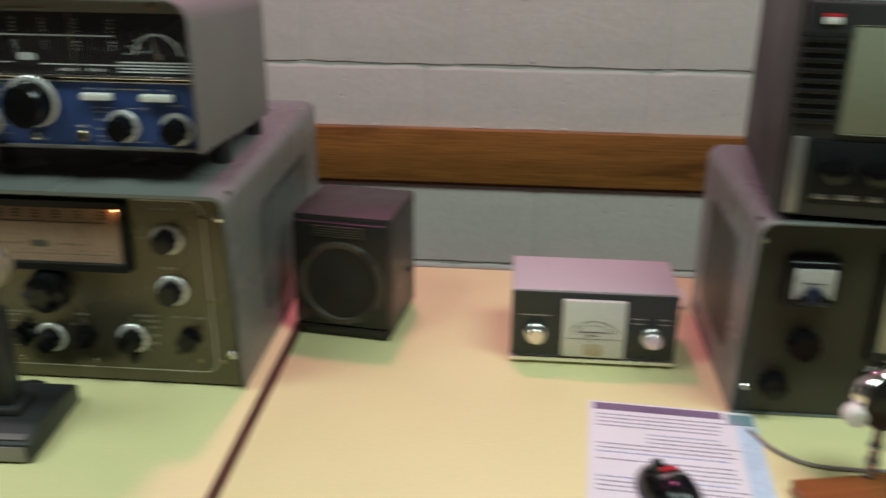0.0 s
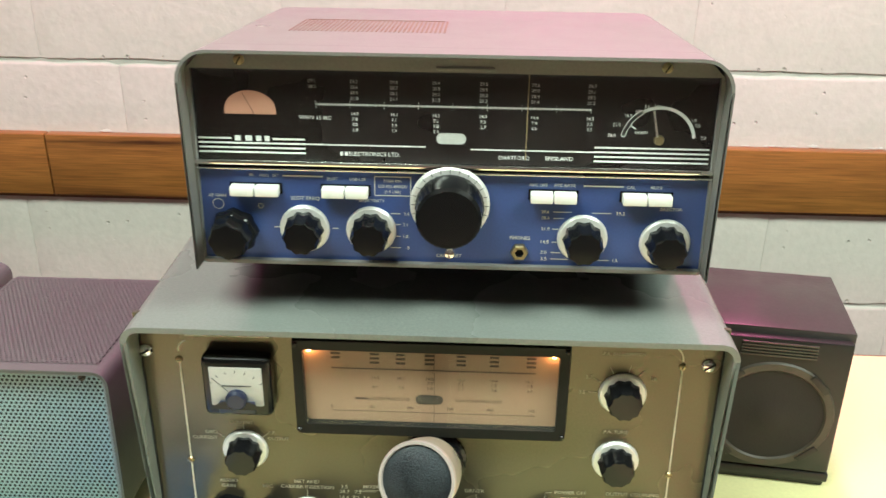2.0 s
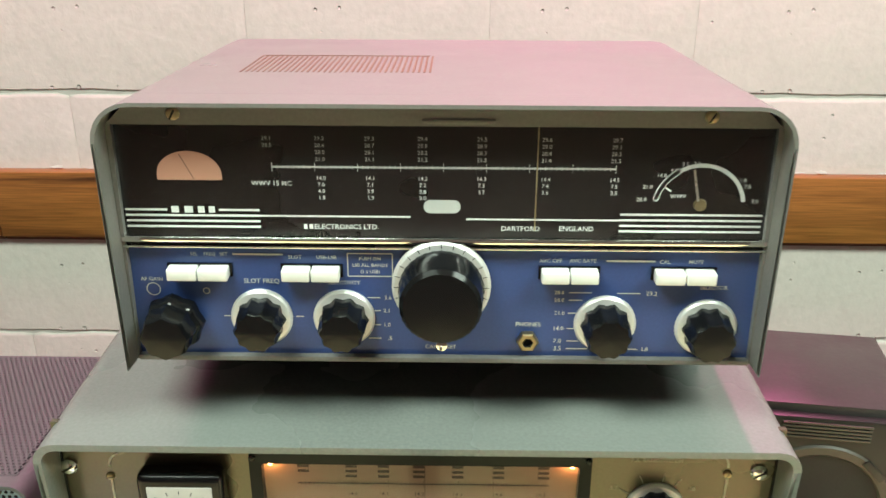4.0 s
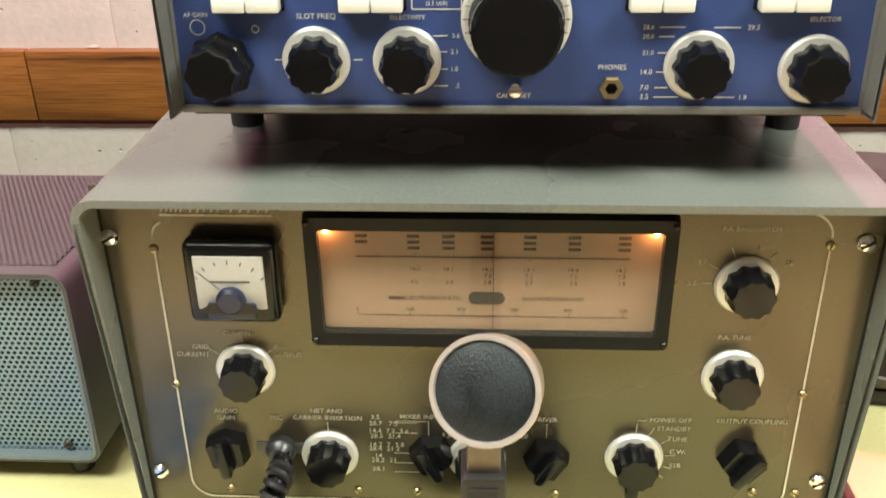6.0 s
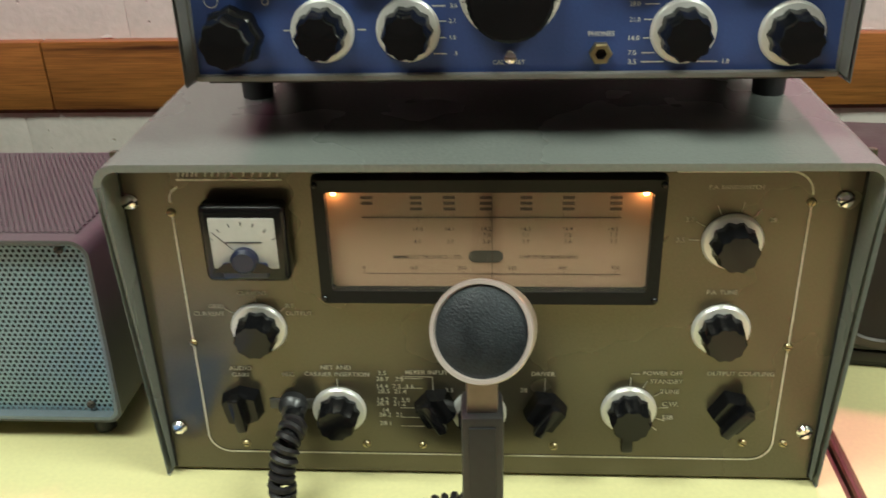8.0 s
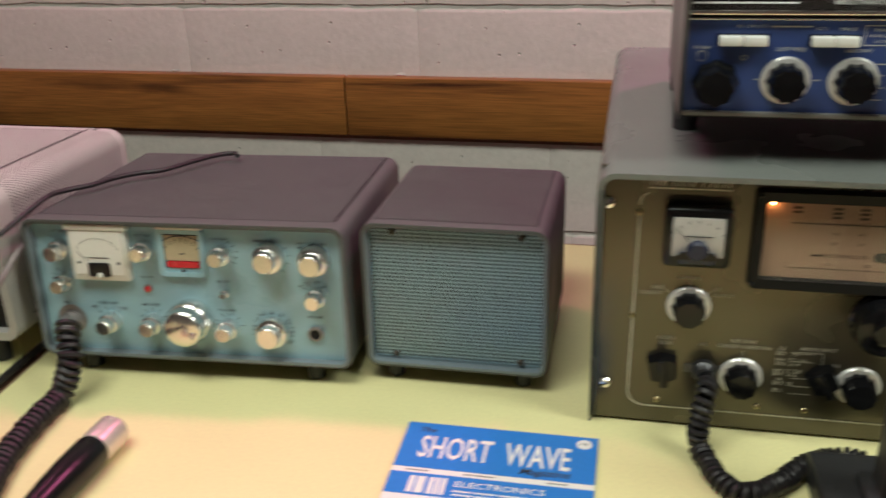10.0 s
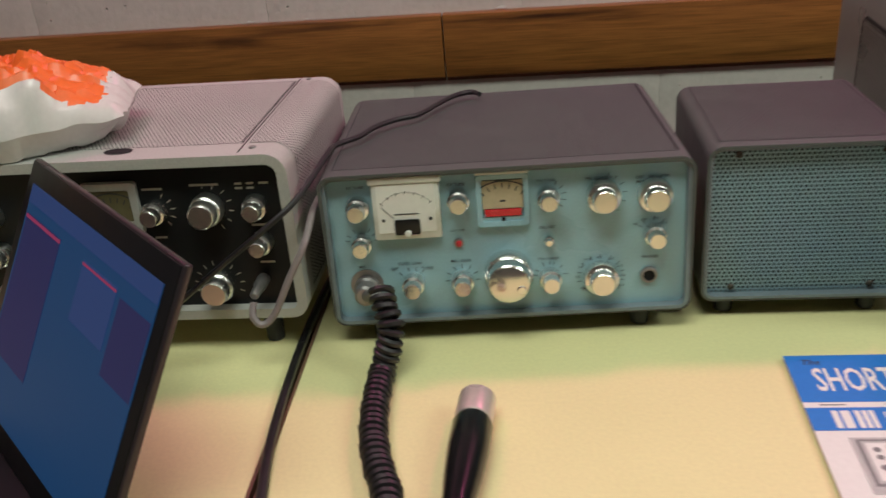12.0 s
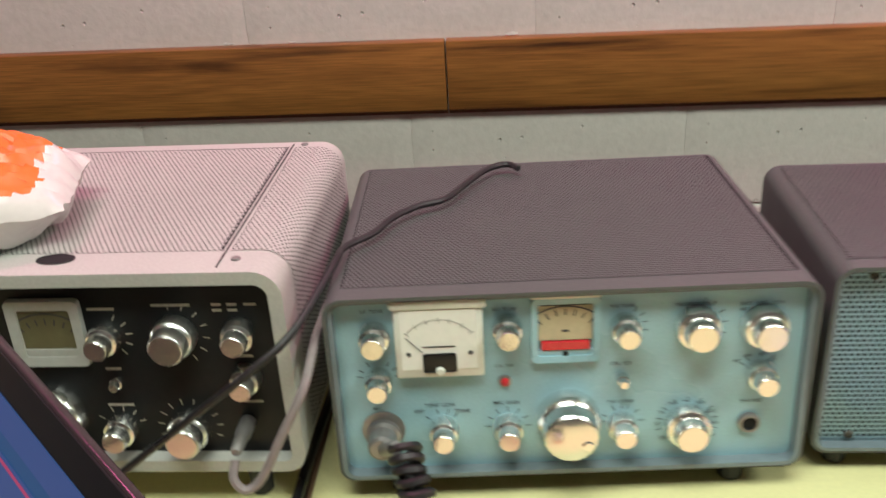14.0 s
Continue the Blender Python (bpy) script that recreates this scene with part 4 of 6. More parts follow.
    part("chrome_strip", box(B(), -0.1942, 0.1942, -0.0062, 0.0, 0.0826, 0.0862, 0.0009), M_CHROME, t, "chrome strip between dial and panel")
    part("strip_groove", box(B(), -0.1942, 0.1942, -0.0030, 0.0, 0.0800, 0.0825), M_BLACKGLOSS, t)
    part("strip_edge", box(B(), -0.1942, 0.1942, -0.0050, 0.0, 0.0785, 0.0799, 0.0004), M_ALU, t)
    part("front_panel", box(B(), -0.1945, 0.1945, 0.0, 0.004, 0.003, 0.0784), M_BLUE, t, "blue painted front panel")
    for s in (-1, 1):
        fl = B()
        quad = [(0.1940, 0.0032), (0.1946, 0.0032), (0.1946, 0.157), (0.1912, 0.157)]
        lo, hi = [fl.verts.new((s * x, 0.0, z)) for x, z in quad], [fl.verts.new((s * x, -0.0046, z)) for x, z in quad]
        for i in range(4):
            fl.faces.new((lo[i], lo[(i + 1) % 4], hi[(i + 1) % 4], hi[i]))
        fl.faces.new(hi)
        bmesh.ops.recalc_face_normals(fl, faces=fl.faces)
        part("side_flange", fl, M_HOODGREY, t, "grey side strip of the front")
    for x in (-0.154, 0.152):
        screw(t, x, 0.1625, 0.0040, -0.0050, M_BRASS, 60)
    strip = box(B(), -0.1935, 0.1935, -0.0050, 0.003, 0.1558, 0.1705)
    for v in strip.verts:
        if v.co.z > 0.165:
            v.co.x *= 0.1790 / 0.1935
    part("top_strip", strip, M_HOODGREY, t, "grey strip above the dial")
    part("handle_lip", box(B(), -0.012, 0.030, -0.0062, -0.0048, 0.1575, 0.1600, 0.0006), M_HOODGREY, t)
    for x0, x1 in ((-0.1684, -0.1313), (-0.0983, -0.0631), (0.0602, 0.0948), (0.1293, 0.1660)):
        slide_switch(t, x0, x1, 0.0622)
    lettering(t, M_INKW, WORDS_BLUE[:27] + [("PUSH ON", -0.0448, 0.0704, 0.0027), ("(3.5 USB)", -0.0448, 0.0616, 0.0027), ("USB-LSB", -0.0715, 0.0711, 0.0030)], -0.0008, "panel_lettering", 0.9)
    ink = B()
    line(ink, -0.129, 0.0727, -0.098, 0.0727, 0.0012)
    line(ink, 0.100, 0.0702, 0.130, 0.0702, 0.0012)
    for a in ((-0.0585, 0.0738, -0.0310, 0.0738), (-0.0585, 0.0585, -0.0310, 0.0585), (-0.0585, 0.0585, -0.0585, 0.0738), (-0.0310, 0.0585, -0.0310, 0.0738)):
        line(ink, *a, 0.0007)
    for z in (0.0437, 0.0346, 0.0246, 0.0148):
        line(ink, -0.0470, z, -0.0390, z, 0.0007)
    line(ink, -0.138, 0.030, -0.133, 0.030, 0.0008)
    line(ink, -0.0925, 0.030, -0.0875, 0.030, 0.0008)
    for z, x1 in ((0.0484, 0.0925), (0.0432, 0.0870), (0.0341, 0.0835), (0.0231, 0.0830), (0.0141, 0.0860), (0.0086, 0.0920)):
        line(ink, 0.0785, z, x1, z, 0.0007)
    line(ink, 0.1080, 0.0482, 0.1225, 0.0482, 0.0007)
    line(ink, 0.1100, 0.0085, 0.1240, 0.0085, 0.0007)
    arc(ink, -0.1805, 0.0485, 0.0042, 0, 360, 0.0006)
    arc(ink, -0.1475, 0.0475, 0.0020, 0, 360, 0.0006, n=12)
    part("index_marks", ink, M_INKW, t)["kind"] = "stuff"
    fluted_knob(t, -0.1685, 0.0275, 0.0185, 0.012, 0, flats=8)
    fluted_knob(t, -0.1690, 0.0275, 0.0165, 0.028, 0, flats=8)
    for x, z in ((-0.1140, 0.0295), (-0.0620, 0.0295), (0.1020, 0.0270), (0.1655, 0.0250)):
        fluted_knob(t, x, z, 0.0152, 0.023, 0.0195, flats=10)
    ring = part("dial_ring", lathe(B(), [(0.0305, 0), (0.0305, -0.0024), (0.0285, -0.004), (0.02, -0.0042)], -0.0008, 0.0545, 56, y0=-0.0035), M_SKIRT, t, "silver graduated ring")
    g = B()
    for k in range(24):
        a = radians(15 * k)
        line(g, -0.0008 + 0.0262 * math.cos(a), 0.0545 + 0.0262 * math.sin(a), -0.0008 + 0.0292 * math.cos(a), 0.0545 + 0.0292 * math.sin(a), 0.0005, -0.0079)
    part("graduations", g, M_INKB, ring)["kind"] = "stuff"
    part("tuning_knob", lathe(B(), [(0.0265, -0.004), (0.0265, -0.008), (0.0255, -0.010), (0.0248, -0.027), (0.0225, -0.030), (0.004, -0.0305)], -0.0008, 0.0530, 64, 32, 0.015, y0=-0.003), M_BLACK, t, "large black tuning knob")
    part("reset_button", lathe(B(), [(0.0048, 0), (0.0048, -0.006), (0.0036, -0.008), (0.0012, -0.0085)], -0.0005, 0.0138, 20), M_CHROME, t, "small chrome reset button")
    j = part("phones_jack", lathe(B(), [(0.0070, 0), (0.0070, -0.004), (0.0058, -0.005), (0.0036, -0.005)], 0.0538, 0.0146, 6, cap=False), M_BRASS, t, "hexagonal brass headphone jack")
    part("jack_hole", lathe(B(), [(0.0036, -0.0049), (0.0034, -0.002)], 0.0538, 0.0146, 16), M_HOLE, j)
    for x in (-0.1845, 0.1845):
        for y, top in ((0.096, -0.0085), (0.235, -0.0195)):
            bm = B()
            bmesh.ops.create_cone(bm, cap_ends=True, segments=20, radius1=0.0110, radius2=0.0124, depth=0.0455 + top, matrix=Matrix.Translation((x, y, (top - 0.0455) / 2)))
            part("foot", bm, M_RUBBER, t, "black rubber foot")
    return t


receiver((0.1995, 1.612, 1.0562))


# ---------------------------------------------------------------- small black loudspeaker
def loudspeaker(at, yaw):
    t = thing("loudspeaker", at, "small dark maroon vinyl-covered loudspeaker with round black cone", "speaker", yaw)
    part("cabinet", box(B(), -0.0695, 0.0695, 0.0, 0.128, 0.006, 0.178, 0.0015), M_VINYL, t)
    part("back_panel", box(B(), -0.078, -0.0695, 0.050, 0.122, 0.012, 0.165, 0.003), M_CHAR, t)
    part("base_plinth", box(B(), -0.066, 0.066, -0.006, 0.12, 0.0, 0.007, 0.0015), M_CHAR, t)
    f = part("front_frame", box(B(), -0.067, 0.067, -0.010, -0.0002, 0.0185, 0.171, 0.0025), M_CHAR, t, "black plastic front frame")
    part("lower_bar", box(B(), -0.069, 0.069, -0.010, -0.0002, 0.006, 0.0175, 0.003), M_CHAR, t)
    cz = 0.083
    part("ring", lathe(B(), [(0.0620, -0.0100), (0.0605, -0.0125), (0.0535, -0.0125), (0.0515, -0.0105)], 0, cz, 64, cap=False), M_RINGBROWN, f, "bronze-brown ring round the cone")
    part("cone", lathe(B(), [(0.0515, -0.0108), (0.046, -0.0104), (0.038, -0.0112), (0.024, -0.0106), (0.014, -0.0130), (0.004, -0.0140)], 0, cz, 56), M_CONE, f, "black speaker cone")
    for sx in (-1, 1):
        for sz in (-1, 1):
            g = box(B(), -0.012, 0.012, -0.0140, -0.0122, -0.0035, 0.0035, 0.0008)
            bmesh.ops.transform(g, matrix=Matrix.Translation((sx * 0.0415, 0, cz + sz * 0.0415)) @ Matrix.Rotation(radians(45 * sx * sz), 4, "Y"), verts=g.verts)
            part("clip", g, M_CHAR, f)
    for k in range(5):
        part("slat", box(B(), -0.038, 0.034, -0.0122, -0.0098, 0.1515 + k * 0.0034, 0.1533 + k * 0.0034, 0.0004), M_RINGBROWN, f)
    part("jack", lathe(B(), [(0.004, 0), (0.004, -0.004)], 0, 0, 12), M_CHAR, t).matrix_basis = Matrix.Translation((0.0705, 0.09, 0.07)) @ Matrix.Rotation(radians(90), 4, "Z")
    return t


loudspeaker((0.5225, 1.756, TOP + 0.0005), -7.5)


# ---------------------------------------------------------------- power meter box
def power_meter(at):
    t = thing("power_meter", at, "small lilac-lidded meter box with a square dial and two knobs", "meter")
    part("lid", box(B(), -0.1085, 0.1085, 0.0, 0.112, 0.004, 0.106, 0.0015), M_PINKTOP, t)
    part("front_panel", box(B(), -0.1075, 0.1075, -0.002, -0.0002, 0.012, 0.103), M_SLATE, t, "dark slate front")
    part("base_lip", box(B(), -0.109, 0.109, -0.006, 0.004, 0.004, 0.010, 0.001), M_ALU, t)
    m = part("meter", box(B(), -0.041, 0.041, -0.010, -0.002, 0.014, 0.096, 0.002), M_CREAM, t, "square cream panel meter")
    ink = B()
    arc(ink, 0, 0.030, 0.038, 35, 145, 0.0008, -0.0108)
    arc(ink, 0, 0.030, 0.032, 35, 145, 0.0005, -0.0108)
    line(ink, -0.001, 0.036, -0.024, 0.062, 0.0007, -0.0110)
    line(ink, -0.020, 0.052, 0.020, 0.052, 0.0012, -0.0108)
    line(ink, -0.006, 0.047, 0.006, 0.047, 0.0014, -0.0108)
    line(ink, -0.038, 0.042, 0.038, 0.042, 0.0006, -0.0108)
    part("meter_scale", ink, M_INKB, m)
    part("meter_foot", box(B(), -0.012, 0.012, -0.0112, -0.0098, 0.018, 0.034, 0.001), M_METERTAN, m)
    for x in (-0.0755, 0.0755):
        chrome_knob(t, x, 0.047, 0.0125, 0.020, 0.0145, -0.002)
    ink = B()
    for x0, x1, z in ((-0.096, -0.058, 0.070), (0.050, 0.066, 0.070), (0.084, 0.098, 0.070), (0.050, 0.066, 0.063), (0.084, 0.098, 0.063)):
        line(ink, x0, z, x1, z, 0.0014, -0.0024)
    part("print_bars", ink, M_INKG, t)["kind"] = "stuff"
    for x in (-0.09, 0.09):
        for y in (0.015, 0.095):
            part("foot", lathe(B(), [(0.006, 0), (0.006, -0.005)], 0, 0, 14), M_RUBBER, t).matrix_basis = Matrix.Translation((x, y, 0.0045)) @ Matrix.Rotation(radians(90), 4, "X")
    return t


power_meter((0.8645, 1.706, TOP + 0.0005))


# ---------------------------------------------------------------- second transmitter and the set on it
def second_transmitter(at):
    t = thing("radio_transmitter", at, "dark olive valve transmitter in a grey steel cabinet", "radio")
    part("cabinet", hood(B(), -0.245, 0.245, 0.0, 0.256, -0.026, -0.003, 0.29, 0.018, 0.002, 0.0022, 0.012), M_CAB, t, "grey-green hammered steel cabinet")
    part("front_panel", box(B(), -0.2425, 0.2425, 0.0, 0.004, 0.003, 0.253), M_OLIVEDARK, t, "dark olive front panel")
    v = B()
    v.faces.new([v.verts.new((-0.2456, p, q)) for p, q in rrect(0.06, 0.23, 0.05, 0.20, 0.02, 0.02)[::-1]])
    part("side_vent", v, M_OLIVEDARK, t, "darker side vent")
    square_meter(t, -0.205, -0.145, 0.150, 0.208)
    part("dial_bezel", B_frame(-0.100, 0.115, 0.080, 0.215, 0.010, -0.010, 0.0), M_BLACK, t, "black dial bezel")
    part("dial_plate", box(B(), -0.092, 0.107, -0.0012, -0.0004, 0.088, 0.207), M_METERTAN, t)
    fluted_knob(t, -0.172, 0.100, 0.0185, 0.022)
    fluted_knob(t, -0.200, 0.045, 0.0165, 0.022)
    fluted_knob(t, -0.060, 0.045, 0.0165, 0.022, 0.02)
    fluted_knob(t, 0.060, 0.045, 0.0165, 0.022, 0.02)
    for x, z in ((-0.233, 0.227), (0.233, 0.227), (-0.231, 0.036), (0.231, 0.036)):
        screw(t, x, z, 0.0045)
    return t


second_transmitter((1.270, 1.603, TOP + 0.0005))


def portable_set(at, yaw):
    t = thing("portable_monitor", at, "dark grey portable set with slotted grille and small khaki screen", "monitor", yaw)
    part("case", box(B(), 0.0, 0.30, 0.0, 0.30, 0.004, 0.238, 0.006, 3), M_DARKCASE, t)
    f = part("front_frame", box(B(), 0.004, 0.296, -0.012, 0.0, 0.006, 0.234, 0.004), M_DARKCASE, t)
    for k in range(9):
        part("slat", box(B(), 0.003, 0.046, -0.0155, -0.0115, 0.110 + k * 0.0105, 0.1145 + k * 0.0105, 0.001), M_CHAR, f)
        part("slot", box(B(), 0.003, 0.046, -0.0128, -0.0118, 0.1150 + k * 0.0105, 0.1202 + k * 0.0105), M_HOLE, f)
    part("screen", box(B(), 0.050, 0.250, -0.016, -0.0118, 0.100, 0.212, 0.004), M_CRT, f, "khaki grey screen")
    part("badge", box(B(), 0.020, 0.037, -0.0145, -0.0118, 0.212, 0.219, 0.0006), M_WHITE, f)
    part("badge_stripe", box(B(), 0.020, 0.037, -0.0142, -0.0118, 0.2195, 0.2225), M_RED, f)
    part("control_panel", box(B(), 0.028, 0.292, -0.0145, -0.0118, 0.022, 0.092, 0.002), M_PANELBLACK, f)
    for x in (0.054, 0.098, 0.142):
        part("knob", lathe(B(), [(0.017, -0.0145), (0.0155, -0.026), (0.012, -0.028)], x, 0.062, 30, 15, 0.04), M_BLACK, f)
    part("pillar", box(B(), 0.008, 0.022, -0.0175, -0.0118, 0.010, 0.096, 0.003), M_PEWTER, f)
    for x0, x1 in ((0.036, 0.052), (0.060, 0.082), (0.092, 0.106)):
        part("button", box(B(), x0, x1, -0.0165, -0.0140, 0.028, 0.034, 0.001), M_PEWTER, f)
    for x in (0.03, 0.27):
        for y in (0.03, 0.27):
            part("foot", box(B(), x - 0.01, x + 0.01, y - 0.01, y + 0.01, 0.0, 0.0045), M_RUBBER, t)
    return t


portable_set((1.040, 1.600, 1.0070), -6)


# ---------------------------------------------------------------- desk microphone
def desk_microphone(at, yaw):
    """Origin on the table under the column."""
    t = thing("desk_microphone", at, "dark grey desk microphone with round gauze head and square column", "microphone", yaw)
    bm = B()
    prof = [(-0.050, 0.0), (-0.050, 0.024), (-0.022, 0.034), (0.070, 0.030), (0.082, 0.022), (0.082, 0.0)]
    lo = [[bm.verts.new((s * (0.0515 if y < 0 else 0.050), y - 0.012, z)) for y, z in prof] for s in (-1, 1)]
    for i in range(len(prof)):
        j = (i + 1) % len(prof)
        bm.faces.new((lo[0][i], lo[0][j], lo[1][j], lo[1][i]))
    bm.faces.new(lo[0][::-1])
    bm.faces.new(lo[1])
    bmesh.ops.bevel(bm, geom=list(bm.edges), offset=0.003, segments=2, affect="EDGES", profile=0.5)
    base = part("base", bm, M_MICDARK, t, "dark grey wedge base")
    bmesh_plate = box(B(), -0.046, 0.046, -0.0640, -0.0622, 0.003, 0.0215, 0.0006)
    part("front_plate", bmesh_plate, M_PEWTER, base, "pewter-coloured front plate")
    part("top_plate", box(B(), -0.044, 0.044, -0.058, -0.040, 0.0270, 0.0290, 0.0005), M_PEWTER, base)
    part("talk_lamp", lathe(B(), [(0.0065, 0), (0.006, -0.0015)], 0, 0, 16), M_RED, base).matrix_basis = Matrix.Translation((0.004, -0.0642, 0.0075)) @ Matrix.Diagonal((1, 1, 0.45, 1))
    part("collar", box(B(), -0.022, 0.022, -0.022, 0.022, 0.031, 0.043, 0.004), M_MICDARK, t)
    col = box(B(), -0.0118, 0.0118, -0.0135, 0.0135, 0.040, 0.158, 0.0025)
    part("column", col, M_MICDARK, t, "square dark grey column")
    part("grip_plate", box(B(), -0.0075, 0.0075, -0.0150, -0.0132, 0.045, 0.152, 0.0006), M_RUBBER, t)
    part("neck", box(B(), -0.0088, 0.0088, -0.0085, 0.0085, 0.156, 0.196, 0.002), M_MICNECK, t, "brown-grey metal neck")
    h = part("head", lathe(B(), [(0.010, 0.034), (0.018, 0.028), (0.0235, 0.016), (0.0255, 0.0), (0.0262, -0.018)], 0, 0, 44, cap=False), M_MICBEIGE, t, "champagne metal microphone head")
    part("rim", lathe(B(), [(0.0262, -0.018), (0.0270, -0.0225), (0.0264, -0.0246), (0.0244, -0.0246), (0.0238, -0.0225)], 0, 0, 56, cap=False), M_MICRIM, h, "pinkish silver rim")
    part("gauze", lathe(B(), [(0.0240, -0.0226), (0.019, -0.0246), (0.012, -0.0260), (0.004, -0.0266)], 0, 0, 48), M_MESH, h, "blue-black metal gauze")
    back = part("back_cap", lathe(B(), [(0.010, -0.034), (0.004, -0.036)], 0, 0, 24), M_MICBEIGE, h)
    back.matrix_basis = Matrix.Rotation(radians(180), 4, "Z")
    h.matrix_basis = Matrix.Translation((0.004, -0.006, 0.2115)) @ Matrix.Rotation(radians(-13), 4, "Z") @ Matrix.Rotation(radians(-27), 4, "X")
    return t


desk_microphone((0.1835, 1.478, TOP + 0.0005), 2)

lead = tagged(new("curly_lead", finish(coil(B(), [(0.047, 1.582, 0.812), (0.044, 1.566, 0.806), (0.040, 1.556, 0.784), (0.041, 1.552, 0.764), (0.048, 1.535, 0.7595), (0.059, 1.508, 0.7590), (0.078, 1.496, 0.7590), (0.105, 1.512, 0.7595), (0.130, 1.540, 0.7605), (0.160, 1.556, 0.7610), (0.182, 1.553, 0.7620)], 0.0074, 0.0029, 0.0066), "curly_lead", M_BLACKCABLE)),
              "black curly microphone lead plugged into the transmitter, lying on the table", "cable")
part("plug", tube(B(), [(0.0455, 1.592, 0.8140), (0.0465, 1.580, 0.8115), (0.0445, 1.568, 0.8070)], 0.0074, 14, [1.0, 1.0, 0.85]), M_BLACK, lead, "black cable boot")


# ---------------------------------------------------------------- round microphone on a wooden base
def stand_microphone(at):
    t = thing("stand_microphone", at, "old round chrome and black microphone on a wooden base", "microphone", 12)
    part("wooden_base", box(B(), -0.085, 0.085, -0.150, 0.006, 0.0, 0.016, 0.003), M_BROWNWOOD, t, "brown stained wooden base")
    part("pole", tube(B(), [(0, 0, 0.018), (0, 0, 0.080)], 0.0055, 16), M_PEWTER, t)
    for z in (0.035, 0.055):
        part("pole_ring", lathe(B(), [(0.0075, 0.003), (0.0085, 0), (0.0075, -0.003)], 0, 0, 18, cap=False), M_ALU, t).matrix_basis = Matrix.Translation((0, 0, z)) @ Matrix.Rotation(radians(90), 4, "X")
    h = part("head", lathe(B(), [(0.018, 0.022), (0.032, 0.015), (0.037, 0.0), (0.036, -0.010), (0.033, -0.014)], 0, 0.115, 40), M_CHROME, t, "chrome microphone shell")
    part("face", lathe(B(), [(0.033, -0.0142), (0.026, -0.019), (0.010, -0.022)], 0, 0.115, 36), M_CHAR, h, "black microphone face")
    part("side_cap", lathe(B(), [(0.011, 0), (0.011, -0.014), (0.008, -0.017)], -0.036, 0.100, 20), M_METERFACE, h)
    return t


stand_microphone((1.142, 1.460, TOP + 0.0005))
tagged(new("thin_white_lead", finish(tube(B(), spline([(0.950, 1.8185, 0.772), (0.972, 1.832, 0.776), (0.996, 1.852, 0.770), (1.012, 1.880, 0.757), (1.020, 1.915, 0.7532), (1.022, 1.955, 0.7532)], 10), 0.0026), "thin_white_lead", M_WHITE)), "thin white lead behind the power meter box", "cable")
tagged(new("microphone_lead", finish(tube(B(), spline([(1.040, 1.560, 0.753), (1.058, 1.525, 0.753), (1.085, 1.500, 0.753), (1.120, 1.492, 0.753), (1.180, 1.492, 0.753), (1.240, 1.500, 0.753)], 10), 0.0024), "microphone_lead", M_GREYCABLE)), "thin grey microphone lead on the table", "cable")


# ---------------------------------------------------------------- paper, mouse, magazine
sheet = thing("printed_sheet", (0.948, 1.500, TOP + 0.0008), "white printed information sheet lying on the table", "paper", -4)
part("page", box(B(), -0.099, 0.099, -0.150, 0.105, 0.0, 0.0006), M_PAPER, sheet)
head = B()
box(head, -0.093, 0.060, 0.086, 0.101, 0.0008, 0.0011)
part("heading_bar", head, M_SHEETHEAD, sheet, "dark purple heading")
rows = random.Random(4)
lines = {M_SHEETINK: B(), M_SHEETBLUE: B()}
for k in range(26):
    z = 0.076 - k * 0.0082 - (0.005 if k > 3 else 0) - (0.006 if k > 9 else 0)
    x = -0.088 if k % 7 < 4 else -0.030
    ink = lines[M_SHEETBLUE if k % 5 == 4 else M_SHEETINK]
    while x < 0.040 + 0.03 * rows.random():
        w = rows.uniform(0.005, 0.016)
        box(ink, x, min(x + w, 0.072), z - 0.0010, z + 0.0010, 0.0008, 0.0011)
        x += w + 0.0026
for mm, ink in lines.items():
    part("print_bars", ink, mm, sheet)["kind"] = "stuff"
part("side_column", box(B(), 0.074, 0.098, -0.149, 0.074, 0.0007, 0.0009), M_SHEETCOLUMN, sheet, "pale blue side column")
part("picture", box(B(), 0.066, 0.096, 0.076, 0.098, 0.0012, 0.0014), M_TEAL, sheet)

mouse = thing("computer_mouse", (0.929, 1.424, TOP + 0.0015), "black computer mouse with a red light on the sheet", "mouse", 20)
bm = B()
bmesh.ops.create_uvsphere(bm, u_segments=28, v_segments=16, radius=1.0)
for v in bm.verts:
    v.co = Vector((v.co.x * 0.030, v.co.y * 0.052, max(v.co.z, 0.0) * (0.033 - 0.010 * v.co.y)))
part("shell", bm, M_BLACK, mouse)
part("logo_light", box(B(), -0.009, 0.009, 0.004, 0.009, 0.0300, 0.0336, 0.001), glow("red_mouse_light", (0.9, 0.02, 0.04), 0.7), mouse, "red light strip")
part("grey_strip", box(B(), -0.016, 0.012, -0.008, -0.003, 0.0300, 0.0338, 0.001), M_PEWTER, mouse, "grey strip")
part("wheel", lathe(B(), [(0.006, 0.004), (0.006, -0.004)], 0, 0, 20), M_RUBBER, mouse).matrix_basis = Matrix.Translation((0, 0.030, 0.0215)) @ Matrix.Rotation(radians(90), 4, "Z")


